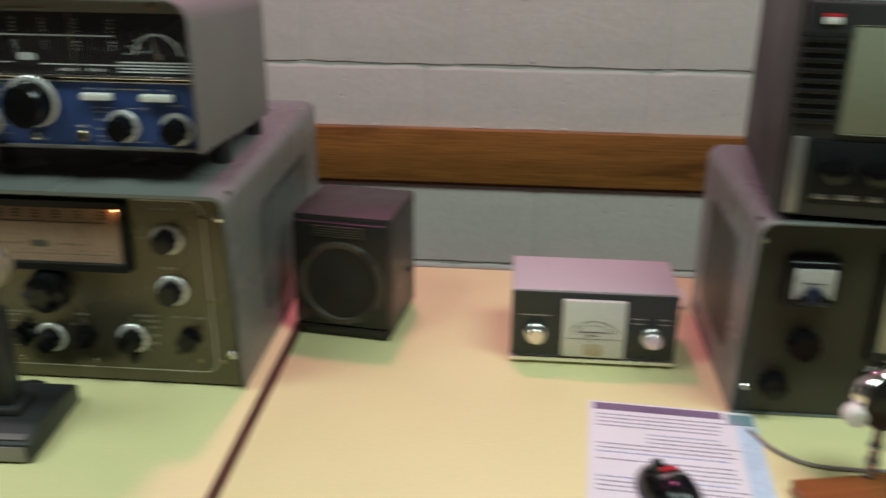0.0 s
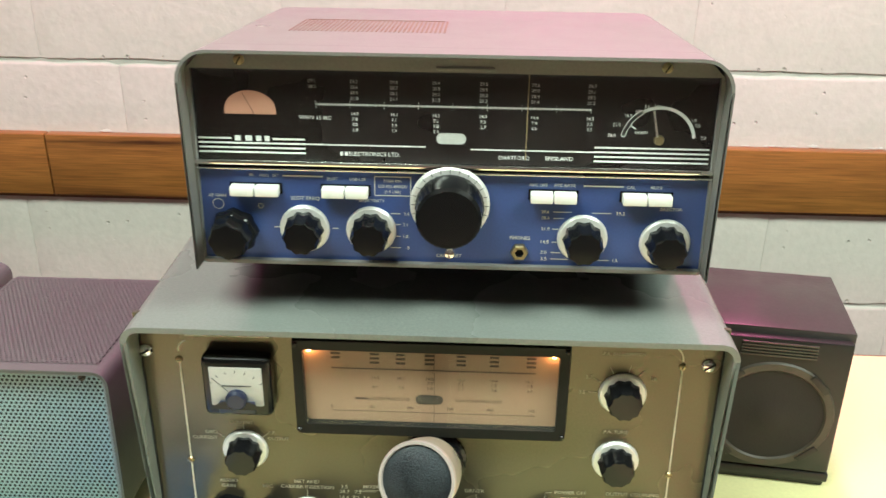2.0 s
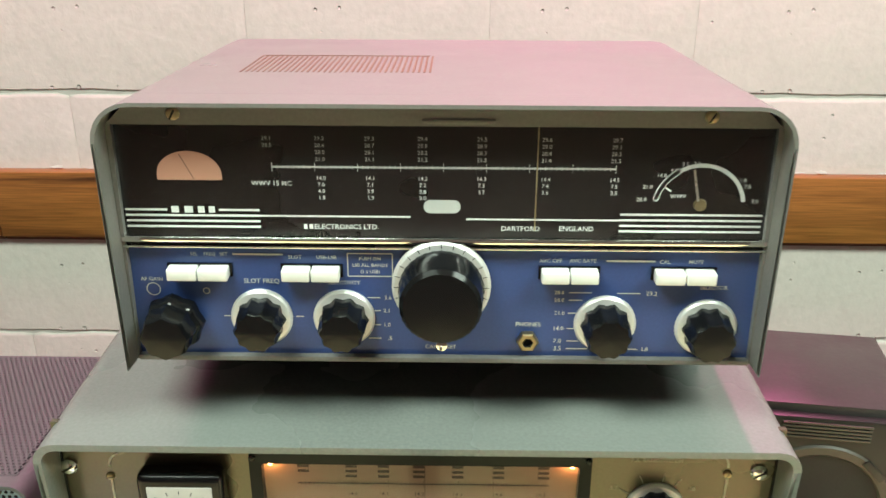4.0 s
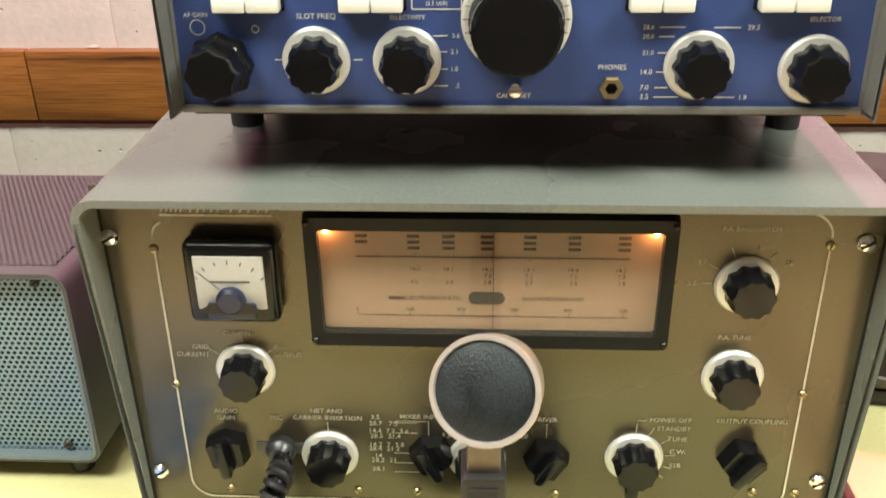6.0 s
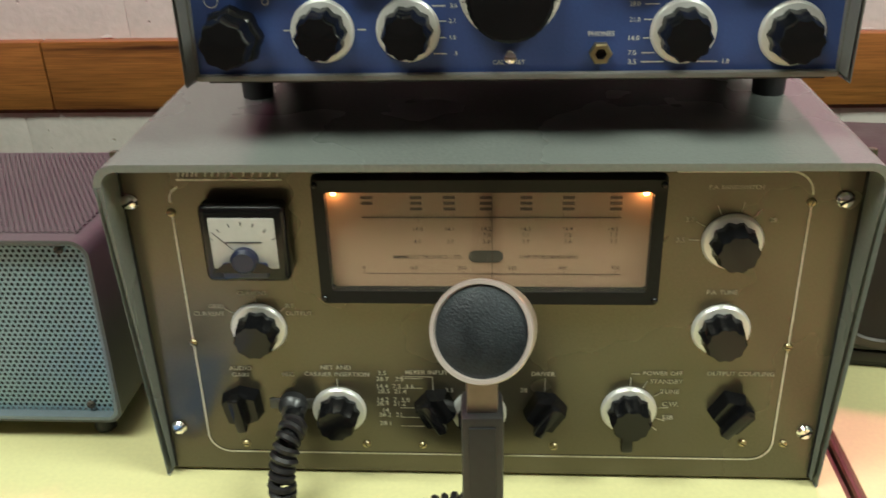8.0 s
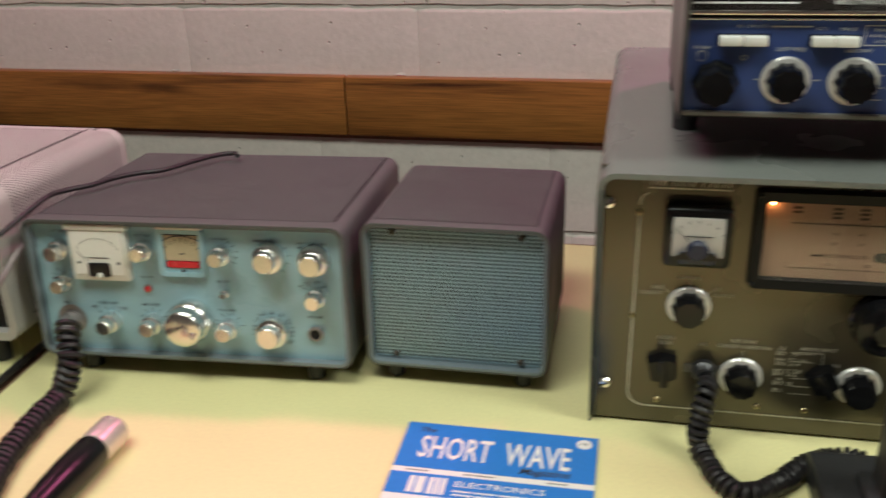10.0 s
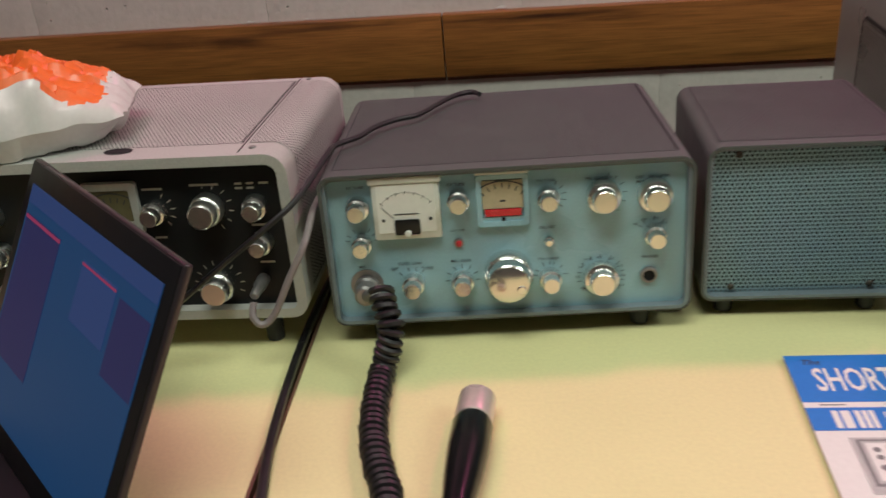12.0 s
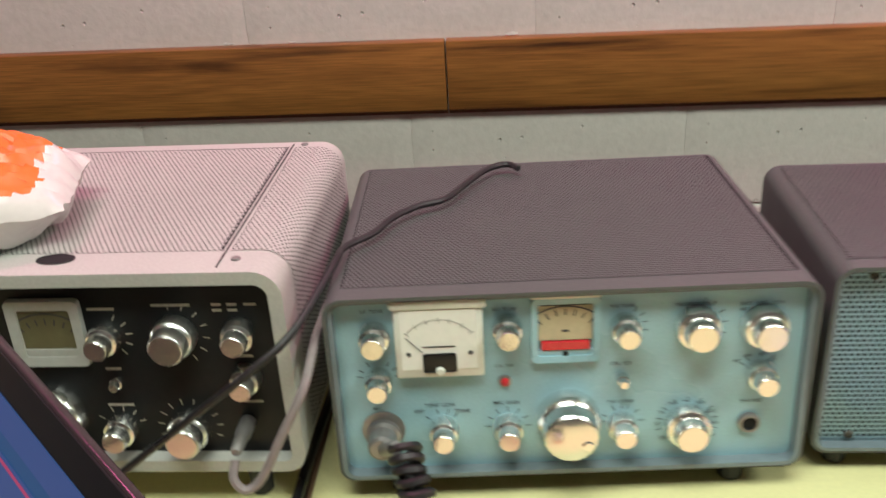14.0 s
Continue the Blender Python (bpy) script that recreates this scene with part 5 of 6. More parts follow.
def magazine(at, yaw):
    """Origin at the top left corner of the cover."""
    t = thing("magazine", at, "vintage magazine with blue and white printed cover lying on the table", "magazine", yaw)
    part("pages", box(B(), 0.0006, 0.1809, -0.2475, -0.0006, 0.0, 0.0042), M_PAPERPAGES, t)
    part("cover", box(B(), 0.0, 0.1815, -0.248, 0.0, 0.0042, 0.0047), M_COVERWHITE, t)
    part("blue_title_band", box(B(), 0.0, 0.1815, -0.0680, 0.0, 0.0048, 0.0050), M_COVERBLUE, t, "blue title band")
    part("blue_maker_band", box(B(), 0.0, 0.1815, -0.1050, -0.0755, 0.0048, 0.0050), M_COVERBLUE, t, "blue band")
    lettering(t, M_COVERWHITE, [("SHORT", 0.0520, -0.0385, 0.0375), ("WAVE", 0.1285, -0.0385, 0.0375)], 0.0053, "title_lettering", 0.95, True, 0.0, 0.46)
    lettering(t, M_COVERWHITE, [("ELECTRONICS", 0.1000, -0.0865, 0.0088)], 0.0053, "maker_lettering", 0.95, True, 0.0, 1.15)
    lettering(t, M_INKB, [("The", 0.0200, -0.0115, 0.0085), ("Magazine", 0.136, -0.0595, 0.0100)], 0.0054, "script_lettering", 0.95, True, 0.35)
    bm = B()
    for k in range(2):
        z = -0.0955 - k * 0.0048
        for x0, x1 in ((0.060, 0.078), (0.080, 0.098), (0.100, 0.125), (0.127, 0.142 + 0.012 * k)):
            box(bm, x0, x1, z - 0.0011, z + 0.0009, 0.0052, 0.0053)
    # maker's mark as plain white blocks
    for x0, x1 in ((0.0195, 0.0245), (0.0265, 0.0340), (0.0375, 0.0420), (0.0435, 0.0475), (0.0490, 0.0530)):
        box(bm, x0, x1, -0.1025, -0.0800, 0.0052, 0.0053)
    part("small_print", bm, M_COVERWHITE, t)["kind"] = "stuff"
    p = part("price_spot", lathe(B(), [(0.0072, 0), (0.0072, -0.0003)], 0, 0, 24), M_COVERWHITE, t, "white price spot")
    p.matrix_basis = Matrix.Translation((0.1690, -0.0115, 0.0050)) @ Matrix.Rotation(radians(-90), 4, "X")
    lettering(t, M_INKB, [("3/6", 0.1690, -0.0115, 0.0042)], 0.0057, "price_lettering", 0.9, True)
    bm = B()
    for x0, x1 in ((0.013, 0.034), (0.066, 0.094), (0.140, 0.158)):
        box(bm, x0, x1, -0.0724, -0.0710, 0.0049, 0.0050)
    part("date_bars", bm, M_PHOTOGREY, t)["kind"] = "stuff"
    ph = part("cover_photo", box(B(), 0.024, 0.164, -0.178, -0.114, 0.0049, 0.0051), M_PHOTOLIGHT, t, "grey photograph of a radio set")
    part("photo_speaker", box(B(), 0.118, 0.160, -0.164, -0.121, 0.0052, 0.0053), M_PHOTOGREY, ph)
    part("photo_panel", box(B(), 0.034, 0.113, -0.164, -0.121, 0.0052, 0.0053), M_COVERWHITE, ph)
    edge = B()
    for x0, x1, z0, z1 in ((0.028, 0.162, -0.1185, -0.1165), (0.028, 0.162, -0.170, -0.167), (0.028, 0.031, -0.167, -0.1185), (0.1145, 0.1165, -0.167, -0.1185)):
        box(edge, x0, x1, z0, z1, 0.0052, 0.0053)
    part("photo_frame", edge, M_PHOTOGREY, ph)
    bm = B()
    for x, z, r in ((0.041, -0.129, 0.003), (0.041, -0.138, 0.003), (0.041, -0.150, 0.0035), (0.064, -0.127, 0.003), (0.077, -0.128, 0.0035), (0.090, -0.128, 0.003), (0.104, -0.130, 0.004), (0.054, -0.152, 0.003), (0.066, -0.153, 0.003), (0.078, -0.151, 0.007), (0.092, -0.153, 0.003), (0.104, -0.152, 0.004)):
        bm.faces.new([bm.verts.new((x + r * math.cos(radians(30 * k)), z + r * math.sin(radians(30 * k)), 0.0056)) for k in range(12)])
    part("photo_knobs", bm, M_PHOTOGREY, ph)["kind"] = "stuff"
    part("photo_dial", box(B(), 0.049, 0.060, -0.137, -0.124, 0.0054, 0.0055), M_PHOTOLIGHT, ph)
    bm = B()
    for k in range(5):
        box(bm, 0.020, 0.150 - 0.03 * (k % 3), -0.192 - k * 0.011, -0.189 - k * 0.011, 0.0049, 0.0050)
    part("text_bars", bm, M_PHOTOGREY, t)["kind"] = "stuff"
    return t


magazine((-0.2300, 1.5585, TOP + 0.0006), 0.0)


# ---------------------------------------------------------------- pale blue transceiver
def vent_top(parent, x0, x1, y0, y1, z, material, pitch, hole):
    part("vent_backing", box(B(), x0, x1, y0, y1, z - 0.00022, z - 0.00012), M_HOLE, parent)
    part("vent_sheet", perforated(B(), x0, x1, y0, y1, pitch, hole, lambda u, v: (u, v, z)), material, parent, "perforated top sheet")


def transceiver(at, yaw, tilt):
    """Local origin: panel plane at the headphone jack; x along the panel, z up it."""
    t = thing("radio_transceiver", at, "pale blue fronted radio transceiver with dark mauve perforated cover", "radio", yaw, tilt)
    x0, x1, z0, z1 = -0.3045, 0.0395, -0.0365, 0.1215
    part("cover", hood(B(), x0, x1, z0, z1 - 0.0012, -0.014, -0.008, 0.262, 0.014, 0.012, 0.0028, 0.014), M_COVERDARK, t, "dark mauve-grey metal cover")
    vent_top(t, x0 + 0.012, x1 - 0.012, 0.004, 0.258, z1 - 0.0009, M_COVERDARK, 0.0037, 0.00105)
    part("trim_frame", hood(B(), x0 + 0.0026, x1 - 0.0026, z0 + 0.0026, z1 - 0.0040, -0.010, -0.010, 0.010, 0.0125, 0.0105, 0.0035, 0.002), M_TRIMGREY, t, "blue-grey rounded front trim")
    pts = rrect(x0 + 0.0055, x1 - 0.0055, z0 + 0.0055, z1 - 0.0065, 0.010, 0.009)
    bm = B()
    f = [bm.verts.new((x, 0.0, z)) for x, z in pts]
    b = [bm.verts.new((x, 0.003, z)) for x, z in pts]
    bm.faces.new(f[::-1])
    for i in range(len(pts)):
        j = (i + 1) % len(pts)
        bm.faces.new((f[i], f[j], b[j], b[i]))
    bmesh.ops.recalc_face_normals(bm, faces=bm.faces)
    part("front_panel", bm, M_PANELBLUE, t, "pale blue front panel")
    # white square meter
    m = part("meter", box(B(), -0.2560, -0.1930, -0.009, 0.0, 0.0525, 0.1125, 0.002), M_CREAM, t, "white square panel meter")
    part("meter_brow", box(B(), -0.2585, -0.1905, -0.011, 0.0, 0.1080, 0.1155, 0.002), M_CREAM, m)
    part("meter_face", box(B(), -0.2515, -0.1975, -0.0096, -0.0086, 0.0600, 0.1075), M_METERFACE, m)
    part("meter_window", box(B(), -0.2365, -0.2125, -0.0106, -0.0090, 0.0580, 0.0730, 0.002), M_CHAR, m)
    part("meter_zero_screw", lathe(B(), [(0.0035, -0.0106), (0.0025, -0.0125)], -0.2245, 0.0590, 14), M_CREAM, m)
    ink = B()
    arc(ink, -0.2245, 0.070, 0.030, 40, 140, 0.0003, -0.0100)
    for k in range(7):
        a = radians(40 + 100 * k / 6)
        line(ink, -0.2245 + 0.028 * math.cos(a), 0.070 + 0.028 * math.sin(a), -0.2245 + 0.0315 * math.cos(a), 0.070 + 0.0315 * math.sin(a), 0.0005, -0.0101)
    line(ink, -0.2365, 0.0745, -0.2480, 0.0865, 0.0007, -0.0104)
    line(ink, -0.236, 0.0785, -0.213, 0.0785, 0.0011, -0.0100)
    for x in (-0.2465, -0.2025):
        arc(ink, x, 0.0730, 0.0010, 0, 360, 0.0016, -0.0100, 8)
    part("meter_scale", ink, M_INKB, m)["kind"] = "stuff"
    # tuning dial
    d = part("dial_housing", B_frame(-0.1595, -0.1105, 0.0590, 0.1105, 0.0050, -0.006, 0.0), M_PANELBLUE, t, "pale blue framed tuning dial")
    part("dial_brow", box(B(), -0.1595, -0.1105, -0.0075, 0.0, 0.1107, 0.1150, 0.001), M_CREAM, d, "cream brow above the dial")
    part("dial_lower", box(B(), -0.1545, -0.1155, -0.0035, -0.0004, 0.0630, 0.0680), M_PANELBLUE, d)
    part("dial_face", box(B(), -0.1540, -0.1160, -0.0025, -0.0005, 0.0760, 0.1080), M_METERTAN, d)
    part("dial_shade", box(B(), -0.1540, -0.1160, -0.0030, -0.0006, 0.1035, 0.1085), M_CHAR, d)
    part("red_bar", box(B(), -0.1520, -0.1180, -0.0045, -0.0006, 0.0690, 0.0750), M_RED, d, "red cursor bar")
    ink = B()
    for k in range(7):
        a = radians(50 + 80 * k / 6)
        line(ink, -0.135 + 0.026 * math.cos(a), 0.066 + 0.030 * math.sin(a), -0.135 + 0.031 * math.cos(a), 0.066 + 0.035 * math.sin(a), 0.0011, -0.0029)
    arc(ink, -0.135, 0.066, 0.037, 55, 125, 0.0012, -0.0029)
    line(ink, -0.1375, 0.0835, -0.1325, 0.0835, 0.0018, -0.0029)
    part("dial_scale", ink, M_INKB, d)["kind"] = "stuff"
    screw(d, -0.1350, 0.0655, 0.0020, -0.0037, M_BLACK)
    # knobs
    for x, z, r, deep in ((-0.2705, 0.0845, 0.0092, 0.022), (-0.2700, 0.0480, 0.0082, 0.022), (-0.2250, 0.0035, 0.0090, 0.022), (-0.1760, 0.0870, 0.0088, 0.022), (-0.1770, 0.0035, 0.0090, 0.022), (-0.0930, 0.0845, 0.0088, 0.022), (-0.0930, 0.0020, 0.0090, 0.022), (0.0050, 0.0420, 0.0088, 0.022)):
        chrome_knob(t, x, z, r, deep, r * 1.22)
    for x, z, r in ((-0.0425, 0.0830, 0.0125), (0.0045, 0.0815, 0.0125), (-0.0450, 0.0005, 0.0132)):
        chrome_knob(t, x, z, r, 0.022, r * 1.28)
    k = chrome_knob(t, -0.1330, 0.0100, 0.0215, 0.030, 0.0235)
    part("finger_dimple", lathe(B(), [(0.0045, -0.0308), (0.0035, -0.0316)], -0.1215, 0.0040, 16), M_ALU, k)
    part("lamp_bezel", lathe(B(), [(0.0050, 0), (0.0048, -0.0014), (0.0036, -0.0016)], -0.1785, 0.0425, 18), M_PEWTER, t)
    part("calibrate_lamp", lathe(B(), [(0.0034, 0), (0.0030, -0.003), (0.0012, -0.0042)], -0.1785, 0.0425, 16), M_RED, t, "red lamp")
    chrome_knob(t, -0.0935, 0.0410, 0.0036, 0.010, 0.0046)
    j = part("phones_jack", lathe(B(), [(0.0082, 0), (0.0082, -0.003), (0.0068, -0.004), (0.0056, -0.004)], 0.0005, -0.0005, 24, cap=False), M_PEWTER, t, "chrome headphone jack")
    part("jack_hole", lathe(B(), [(0.0058, -0.0036), (0.0052, -0.002)], 0.0005, -0.0005, 18), M_HOLE, j)
    s = part("microphone_socket", lathe(B(), [(0.0130, 0), (0.0130, -0.006), (0.0105, -0.008), (0.0105, -0.020), (0.008, -0.022)], -0.2700, 0.0010, 26), M_PEWTER, t, "metal microphone plug in its socket")
    part("socket_flange", lathe(B(), [(0.0160, 0), (0.0160, -0.0012), (0.0120, -0.0016)], -0.2700, 0.0040, 30), M_PEWTER, s)
    lettering(t, M_INKB, WORDS_PALE, -0.0008, "panel_lettering", 0.85)
    ink = B()
    for cx, cz, r, angs in ((-0.0450, 0.0005, 0.0185, range(-40, 221, 26)), (-0.2250, 0.0035, 0.0125, (50, 75, 105, 140)), (-0.1770, 0.0035, 0.0125, (0, 30, 60, 90, 120, 150, 180)), (-0.0930, 0.0020, 0.0125, (10, 45, 75, 90, 115, 150, 170)), (-0.0930, 0.0845, 0.0125, (-40, -15, 10, 35, 60)), (-0.0425, 0.0830, 0.0175, (-50, -20, 5, 30, 55, 75)), (0.0050, 0.0420, 0.0125, (55, 90, 130, 150)), (-0.2700, 0.0480, 0.012, (10, 35, 60, 120, 150, 170))):
        for a in angs:
            c, q = math.cos(radians(a)), math.sin(radians(a))
            line(ink, cx + r * c, cz + r * q, cx + (r + 0.0045) * c, cz + (r + 0.0045) * q, 0.0007)
    part("index_marks", ink, M_INKB, t)["kind"] = "stuff"
    for x in (-0.2600, -0.0060):
        for y in (0.012, 0.235):
            low = (0.808 + z0 * math.cos(radians(tilt)) - y * math.sin(radians(tilt))) - 0.7503
            bm = B()
            bmesh.ops.create_cone(bm, cap_ends=True, segments=18, radius1=0.0088, radius2=0.0100, depth=low, matrix=Matrix.Translation((x, y, z0 - low / 2 + 0.0008)))
            part("foot", bm, M_RUBBER, t, "black rubber foot")
    return t


transceiver((-0.344, 1.624, 0.808), 3, 4.5)
hand_lead = tagged(new("curly_lead", finish(coil(B(), [(-0.5944, 1.5740, 0.8259), (-0.5888, 1.5600, 0.8130), (-0.5840, 1.5500, 0.7961), (-0.5935, 1.538, 0.7635), (-0.594, 1.510, 0.7620), (-0.593, 1.480, 0.7620), (-0.588, 1.440, 0.7620), (-0.579, 1.405, 0.7620), (-0.567, 1.370, 0.7620), (-0.560, 1.320, 0.7620), (-0.556, 1.26, 0.7620)], 0.0098, 0.0034, 0.0078), "curly_lead", M_BLACKCABLE)),
       "black curly lead hanging from the transceiver onto the table", "cable")

part("plug", tube(B(), [(-0.6170, 1.604, 0.8060), (-0.6100, 1.590, 0.8110), (-0.6010, 1.580, 0.8200)], 0.0064, 14, [1.0, 1.0, 0.8]), M_PEWTER, hand_lead, "metal cable plug")
hand_mic = thing("hand_microphone", (-0.5030, 1.486, TOP + 0.0175), "black stick microphone with a chrome end lying on the table", "microphone", -4)
part("body", lathe(B(), [(0.0140, -0.030), (0.0170, -0.038), (0.0168, -0.070), (0.0150, -0.100), (0.0118, -0.130), (0.0098, -0.150), (0.0090, -0.185), (0.006, -0.192)], 0, 0, 32), M_BLACK, hand_mic, "glossy black body")
# collar and end cap: the pink lamp's reflection is put into the base colour
part("collar", lathe(B(), [(0.0130, 0.0), (0.0164, -0.002), (0.0166, -0.026), (0.0158, -0.032), (0.0138, -0.034)], 0, 0, 36, cap=False), M_MICRIM, hand_mic, "silver collar with the pink reflection put into its colour")
part("end_cap", lathe(B(), [(0.0132, 0.0), (0.0112, 0.0035), (0.004, 0.0042)], 0, 0, 28), M_MICRIM, hand_mic)


# ---------------------------------------------------------------- matching loudspeaker cabinet
def speaker_cabinet(at):
    """Local origin: middle of the grille's lower edge."""
    t = thing("loudspeaker", at, "square loudspeaker with pale teal perforated grille and mauve-grey case", "speaker", 0, 3)
    w, h = 0.0935, 0.160
    part("case", hood(B(), -w, w, 0.0, h, -0.012, -0.008, 0.190, 0.014, 0.012, 0.0028, 0.016), M_COVERDARK, t, "dark mauve-grey metal case")
    part("trim_frame", hood(B(), -w + 0.0026, w - 0.0026, 0.0026, h - 0.0026, -0.009, -0.009, 0.010, 0.012, 0.010, 0.0030, 0.004), M_TRIMGREY, t, "blue-grey rounded trim")
    part("grille_backing", box(B(), -w + 0.006, w - 0.006, 0.0040, 0.0046, 0.006, h - 0.006), M_HOLE, t)
    part("grille", perforated(B(), -w + 0.0045, w - 0.0035, 0.0050, h - 0.0045, 0.0046, 0.00160, lambda u, v: (u, 0.0, v)), M_TEAL, t, "pale teal perforated grille")
    part("top_backing", box(B(), -w + 0.012, w - 0.012, 0.004, 0.186, h - 0.0002, h), M_HOLE, t)
    part("top_sheet", perforated(B(), -w + 0.010, w - 0.010, 0.002, 0.188, 0.0046, 0.0013, lambda u, v: (u, v, h + 0.0006)), M_COVERDARK, t, "perforated top sheet")
    for x, z in ((-0.064, 0.148), (0.066, 0.148), (-0.064, 0.012), (0.066, 0.012)):
        screw(t, x, z, 0.0036, -0.0004, M_RINGBROWN)
    for x in (-0.068, 0.068):
        for y in (0.012, 0.165):
            low = at[2] - y * math.sin(radians(3)) - 0.7503
            bm = B()
            bmesh.ops.create_cone(bm, cap_ends=True, segments=16, radius1=0.0085, radius2=0.0095, depth=low, matrix=Matrix.Translation((x, y, -low / 2 + 0.0006)))
            part("foot", bm, M_RUBBER, t, "black rubber foot")
    return t


speaker_cabinet((-0.1985, 1.640, 0.7695))


# ---------------------------------------------------------------- pale cased receiver with black front
def pale_receiver(at):
    """Local origin: panel plane, right-hand lower corner of the case."""
    t = thing("radio_receiver", at, "pale grey cased receiver with black front panel and chrome knobs", "radio", 0, 3)
    x0, x1, z0, z1 = -0.360, 0.0, 0.0, 0.170
    part("case", hood(B(), x0, x1, z0, z1 - 0.0008, -0.016, -0.012, 0.252, 0.020, 0.016, 0.010, 0.014), M_COVERLIGHT, t, "pale grey rounded metal case")
    part("front_panel", box(B(), x0 + 0.009, x1 - 0.009, 0.0, 0.004, z0 + 0.009, z1 - 0.0095), M_PANELBLACK, t, "black front panel")
    vent_top(t, x0 + 0.020, x1 - 0.047, 0.018, 0.238, z1 - 0.0005, M_COVERLIGHT, 0.0040, 0.00105)
    R = 0.0200

    def wrap(off):
        """The lid's edge strip, carried round the rounded edge and down the flank, lifted by off."""
        def put(u, v):
            d = u - (x1 - R)
            if d <= 0:
                return (u, v, z1 - 0.0008 + off)
            if d < R * math.pi / 2:
                return (x1 - R + (R + off) * math.sin(d / R), v, z1 - 0.0008 - R + (R + off) * math.cos(d / R))
            return (x1 + off, v, z1 - 0.0008 - R - (d - R * math.pi / 2))
        return put

    back, put = B(), wrap(0.0003)
    rows = [[back.verts.new(put(x1 - 0.041 + 0.182 * i / 40, y)) for y in (0.019, 0.237)] for i in range(41)]
    for p, q in zip(rows, rows[1:]):
        back.faces.new((p[0], q[0], q[1], p[1]))
    part("wrap_backing", back, M_HOLE, t)
    part("wrap_sheet", perforated(B(), x1 - 0.042, x1 + 0.141, 0.018, 0.238, 0.0040, 0.00105, wrap(0.0006)), M_COVERLIGHT, t, "perforated sheet round the rounded edge")
    part("lid_seam", box(B(), x1 - 0.0450, x1 - 0.0438, -0.008, 0.246, z1 - 0.0009, z1 - 0.0002), M_CHAR, t, "dark seam across the lid")
    for y in (0.004, 0.244):
        sc = part("lid_screw", lathe(B(), [(0.0035, 0), (0.003, -0.0012)], 0, 0, 14), M_PEWTER, t)
        sc.matrix_basis = Matrix.Translation((x1 - 0.034, y, z1 - 0.0006)) @ Matrix.Rotation(radians(-90), 4, "X")
    hole = B()
    hole.faces.new([hole.verts.new((x0 + 0.196 + 0.014 * math.cos(radians(15 * k)), 0.008 + 0.0085 * math.sin(radians(15 * k)), z1 - 0.0001)) for k in range(24)])
    part("lid_hole", hole, M_HOLE, t)
    d = part("dial_housing", B_frame(-0.205, -0.150, 0.089, 0.143, 0.008, -0.005, 0.0), M_DIALGREY, t, "grey framed tuning dial")
    part("dial_lower", box(B(), -0.200, -0.155, -0.0035, -0.0004, 0.092, 0.103), M_DIALGREY, d)
    part("dial_face", box(B(), -0.198, -0.157, -0.0025, -0.0004, 0.103, 0.136), M_DIALTAN, d)
    ink = B()
    arc(ink, -0.1775, 0.095, 0.037, 50, 130, 0.0012, -0.0029)
    for k in range(7):
        a = radians(52 + 76 * k / 6)
        line(ink, -0.1775 + 0.028 * math.cos(a), 0.095 + 0.028 * math.sin(a), -0.1775 + 0.033 * math.cos(a), 0.095 + 0.033 * math.sin(a), 0.0011, -0.0029)
    part("dial_scale", ink, M_INKB, d)["kind"] = "stuff"
    for x, z, r in ((-0.1360, 0.1120, 0.0095), (-0.0380, 0.1140, 0.0095), (-0.0380, 0.0770, 0.0088), (-0.1390, 0.0330, 0.0098)):
        chrome_knob(t, x, z, r, 0.022, r * 1.25)
    for x, z in ((-0.0850, 0.1130), (-0.0870, 0.0330)):
        chrome_knob(t, x, z, 0.0140, 0.024, 0.0160)
    chrome_knob(t, -0.1355, 0.0735, 0.0038, 0.010, 0.0048)
    chrome_knob(t, -0.1880, 0.0460, 0.0230, 0.030, 0.0250)
    for x, z in ((-0.246, 0.0330), (-0.246, 0.1120), (-0.300, 0.0330), (-0.300, 0.1120), (-0.300, 0.0730)):
        chrome_knob(t, x, z, 0.0095, 0.022, 0.0115)
    p = part("jack_plug", lathe(B(), [(0.0062, 0), (0.0062, -0.016), (0.005, -0.020), (0.0045, -0.034), (0.003, -0.037)], -0.0430, 0.0370, 18), M_PEWTER, t, "metal jack plug")
    ink = B()
    for cx, cz, r, angs in ((-0.0850, 0.1130, 0.020, range(-60, 100, 26)), (-0.0870, 0.0330, 0.020, range(-20, 220, 24)), (-0.1360, 0.1120, 0.0145, range(-50, 90, 28)), (-0.1390, 0.0330, 0.0145, (20, 50, 80, 110, 150))):
        for a in angs:
            c, q = math.cos(radians(a)), math.sin(radians(a))
            line(ink, cx + r * c, cz + r * q, cx + (r + 0.005) * c, cz + (r + 0.005) * q, 0.0008)
    for x, z, w in ((-0.136, 0.134, 0.020), (-0.085, 0.1365, 0.028), (-0.052, 0.1365, 0.007), (-0.041, 0.1365, 0.007), (-0.028, 0.1365, 0.009), (-0.052, 0.1320, 0.007), (-0.041, 0.1320, 0.007), (-0.0385, 0.0945, 0.014), (-0.036, 0.0555, 0.014), (-0.137, 0.0530, 0.020), (-0.1365, 0.0845, 0.012)):
        line(ink, x - w / 2, z, x + w / 2, z, 0.0022)
    part("print_bars", ink, M_INKG, t)["kind"] = "stuff"
    for x in (-0.315, -0.045):
        for y in (0.014, 0.225):
            low = at[2] - y * math.sin(radians(3)) - 0.7503
            bm = B()
            bmesh.ops.create_cone(bm, cap_ends=True, segments=16, radius1=0.0088, radius2=0.0098, depth=low, matrix=Matrix.Translation((x, y, -low / 2 + 0.0006)))
            part("foot", bm, M_RUBBER, t, "black rubber foot")
    return t


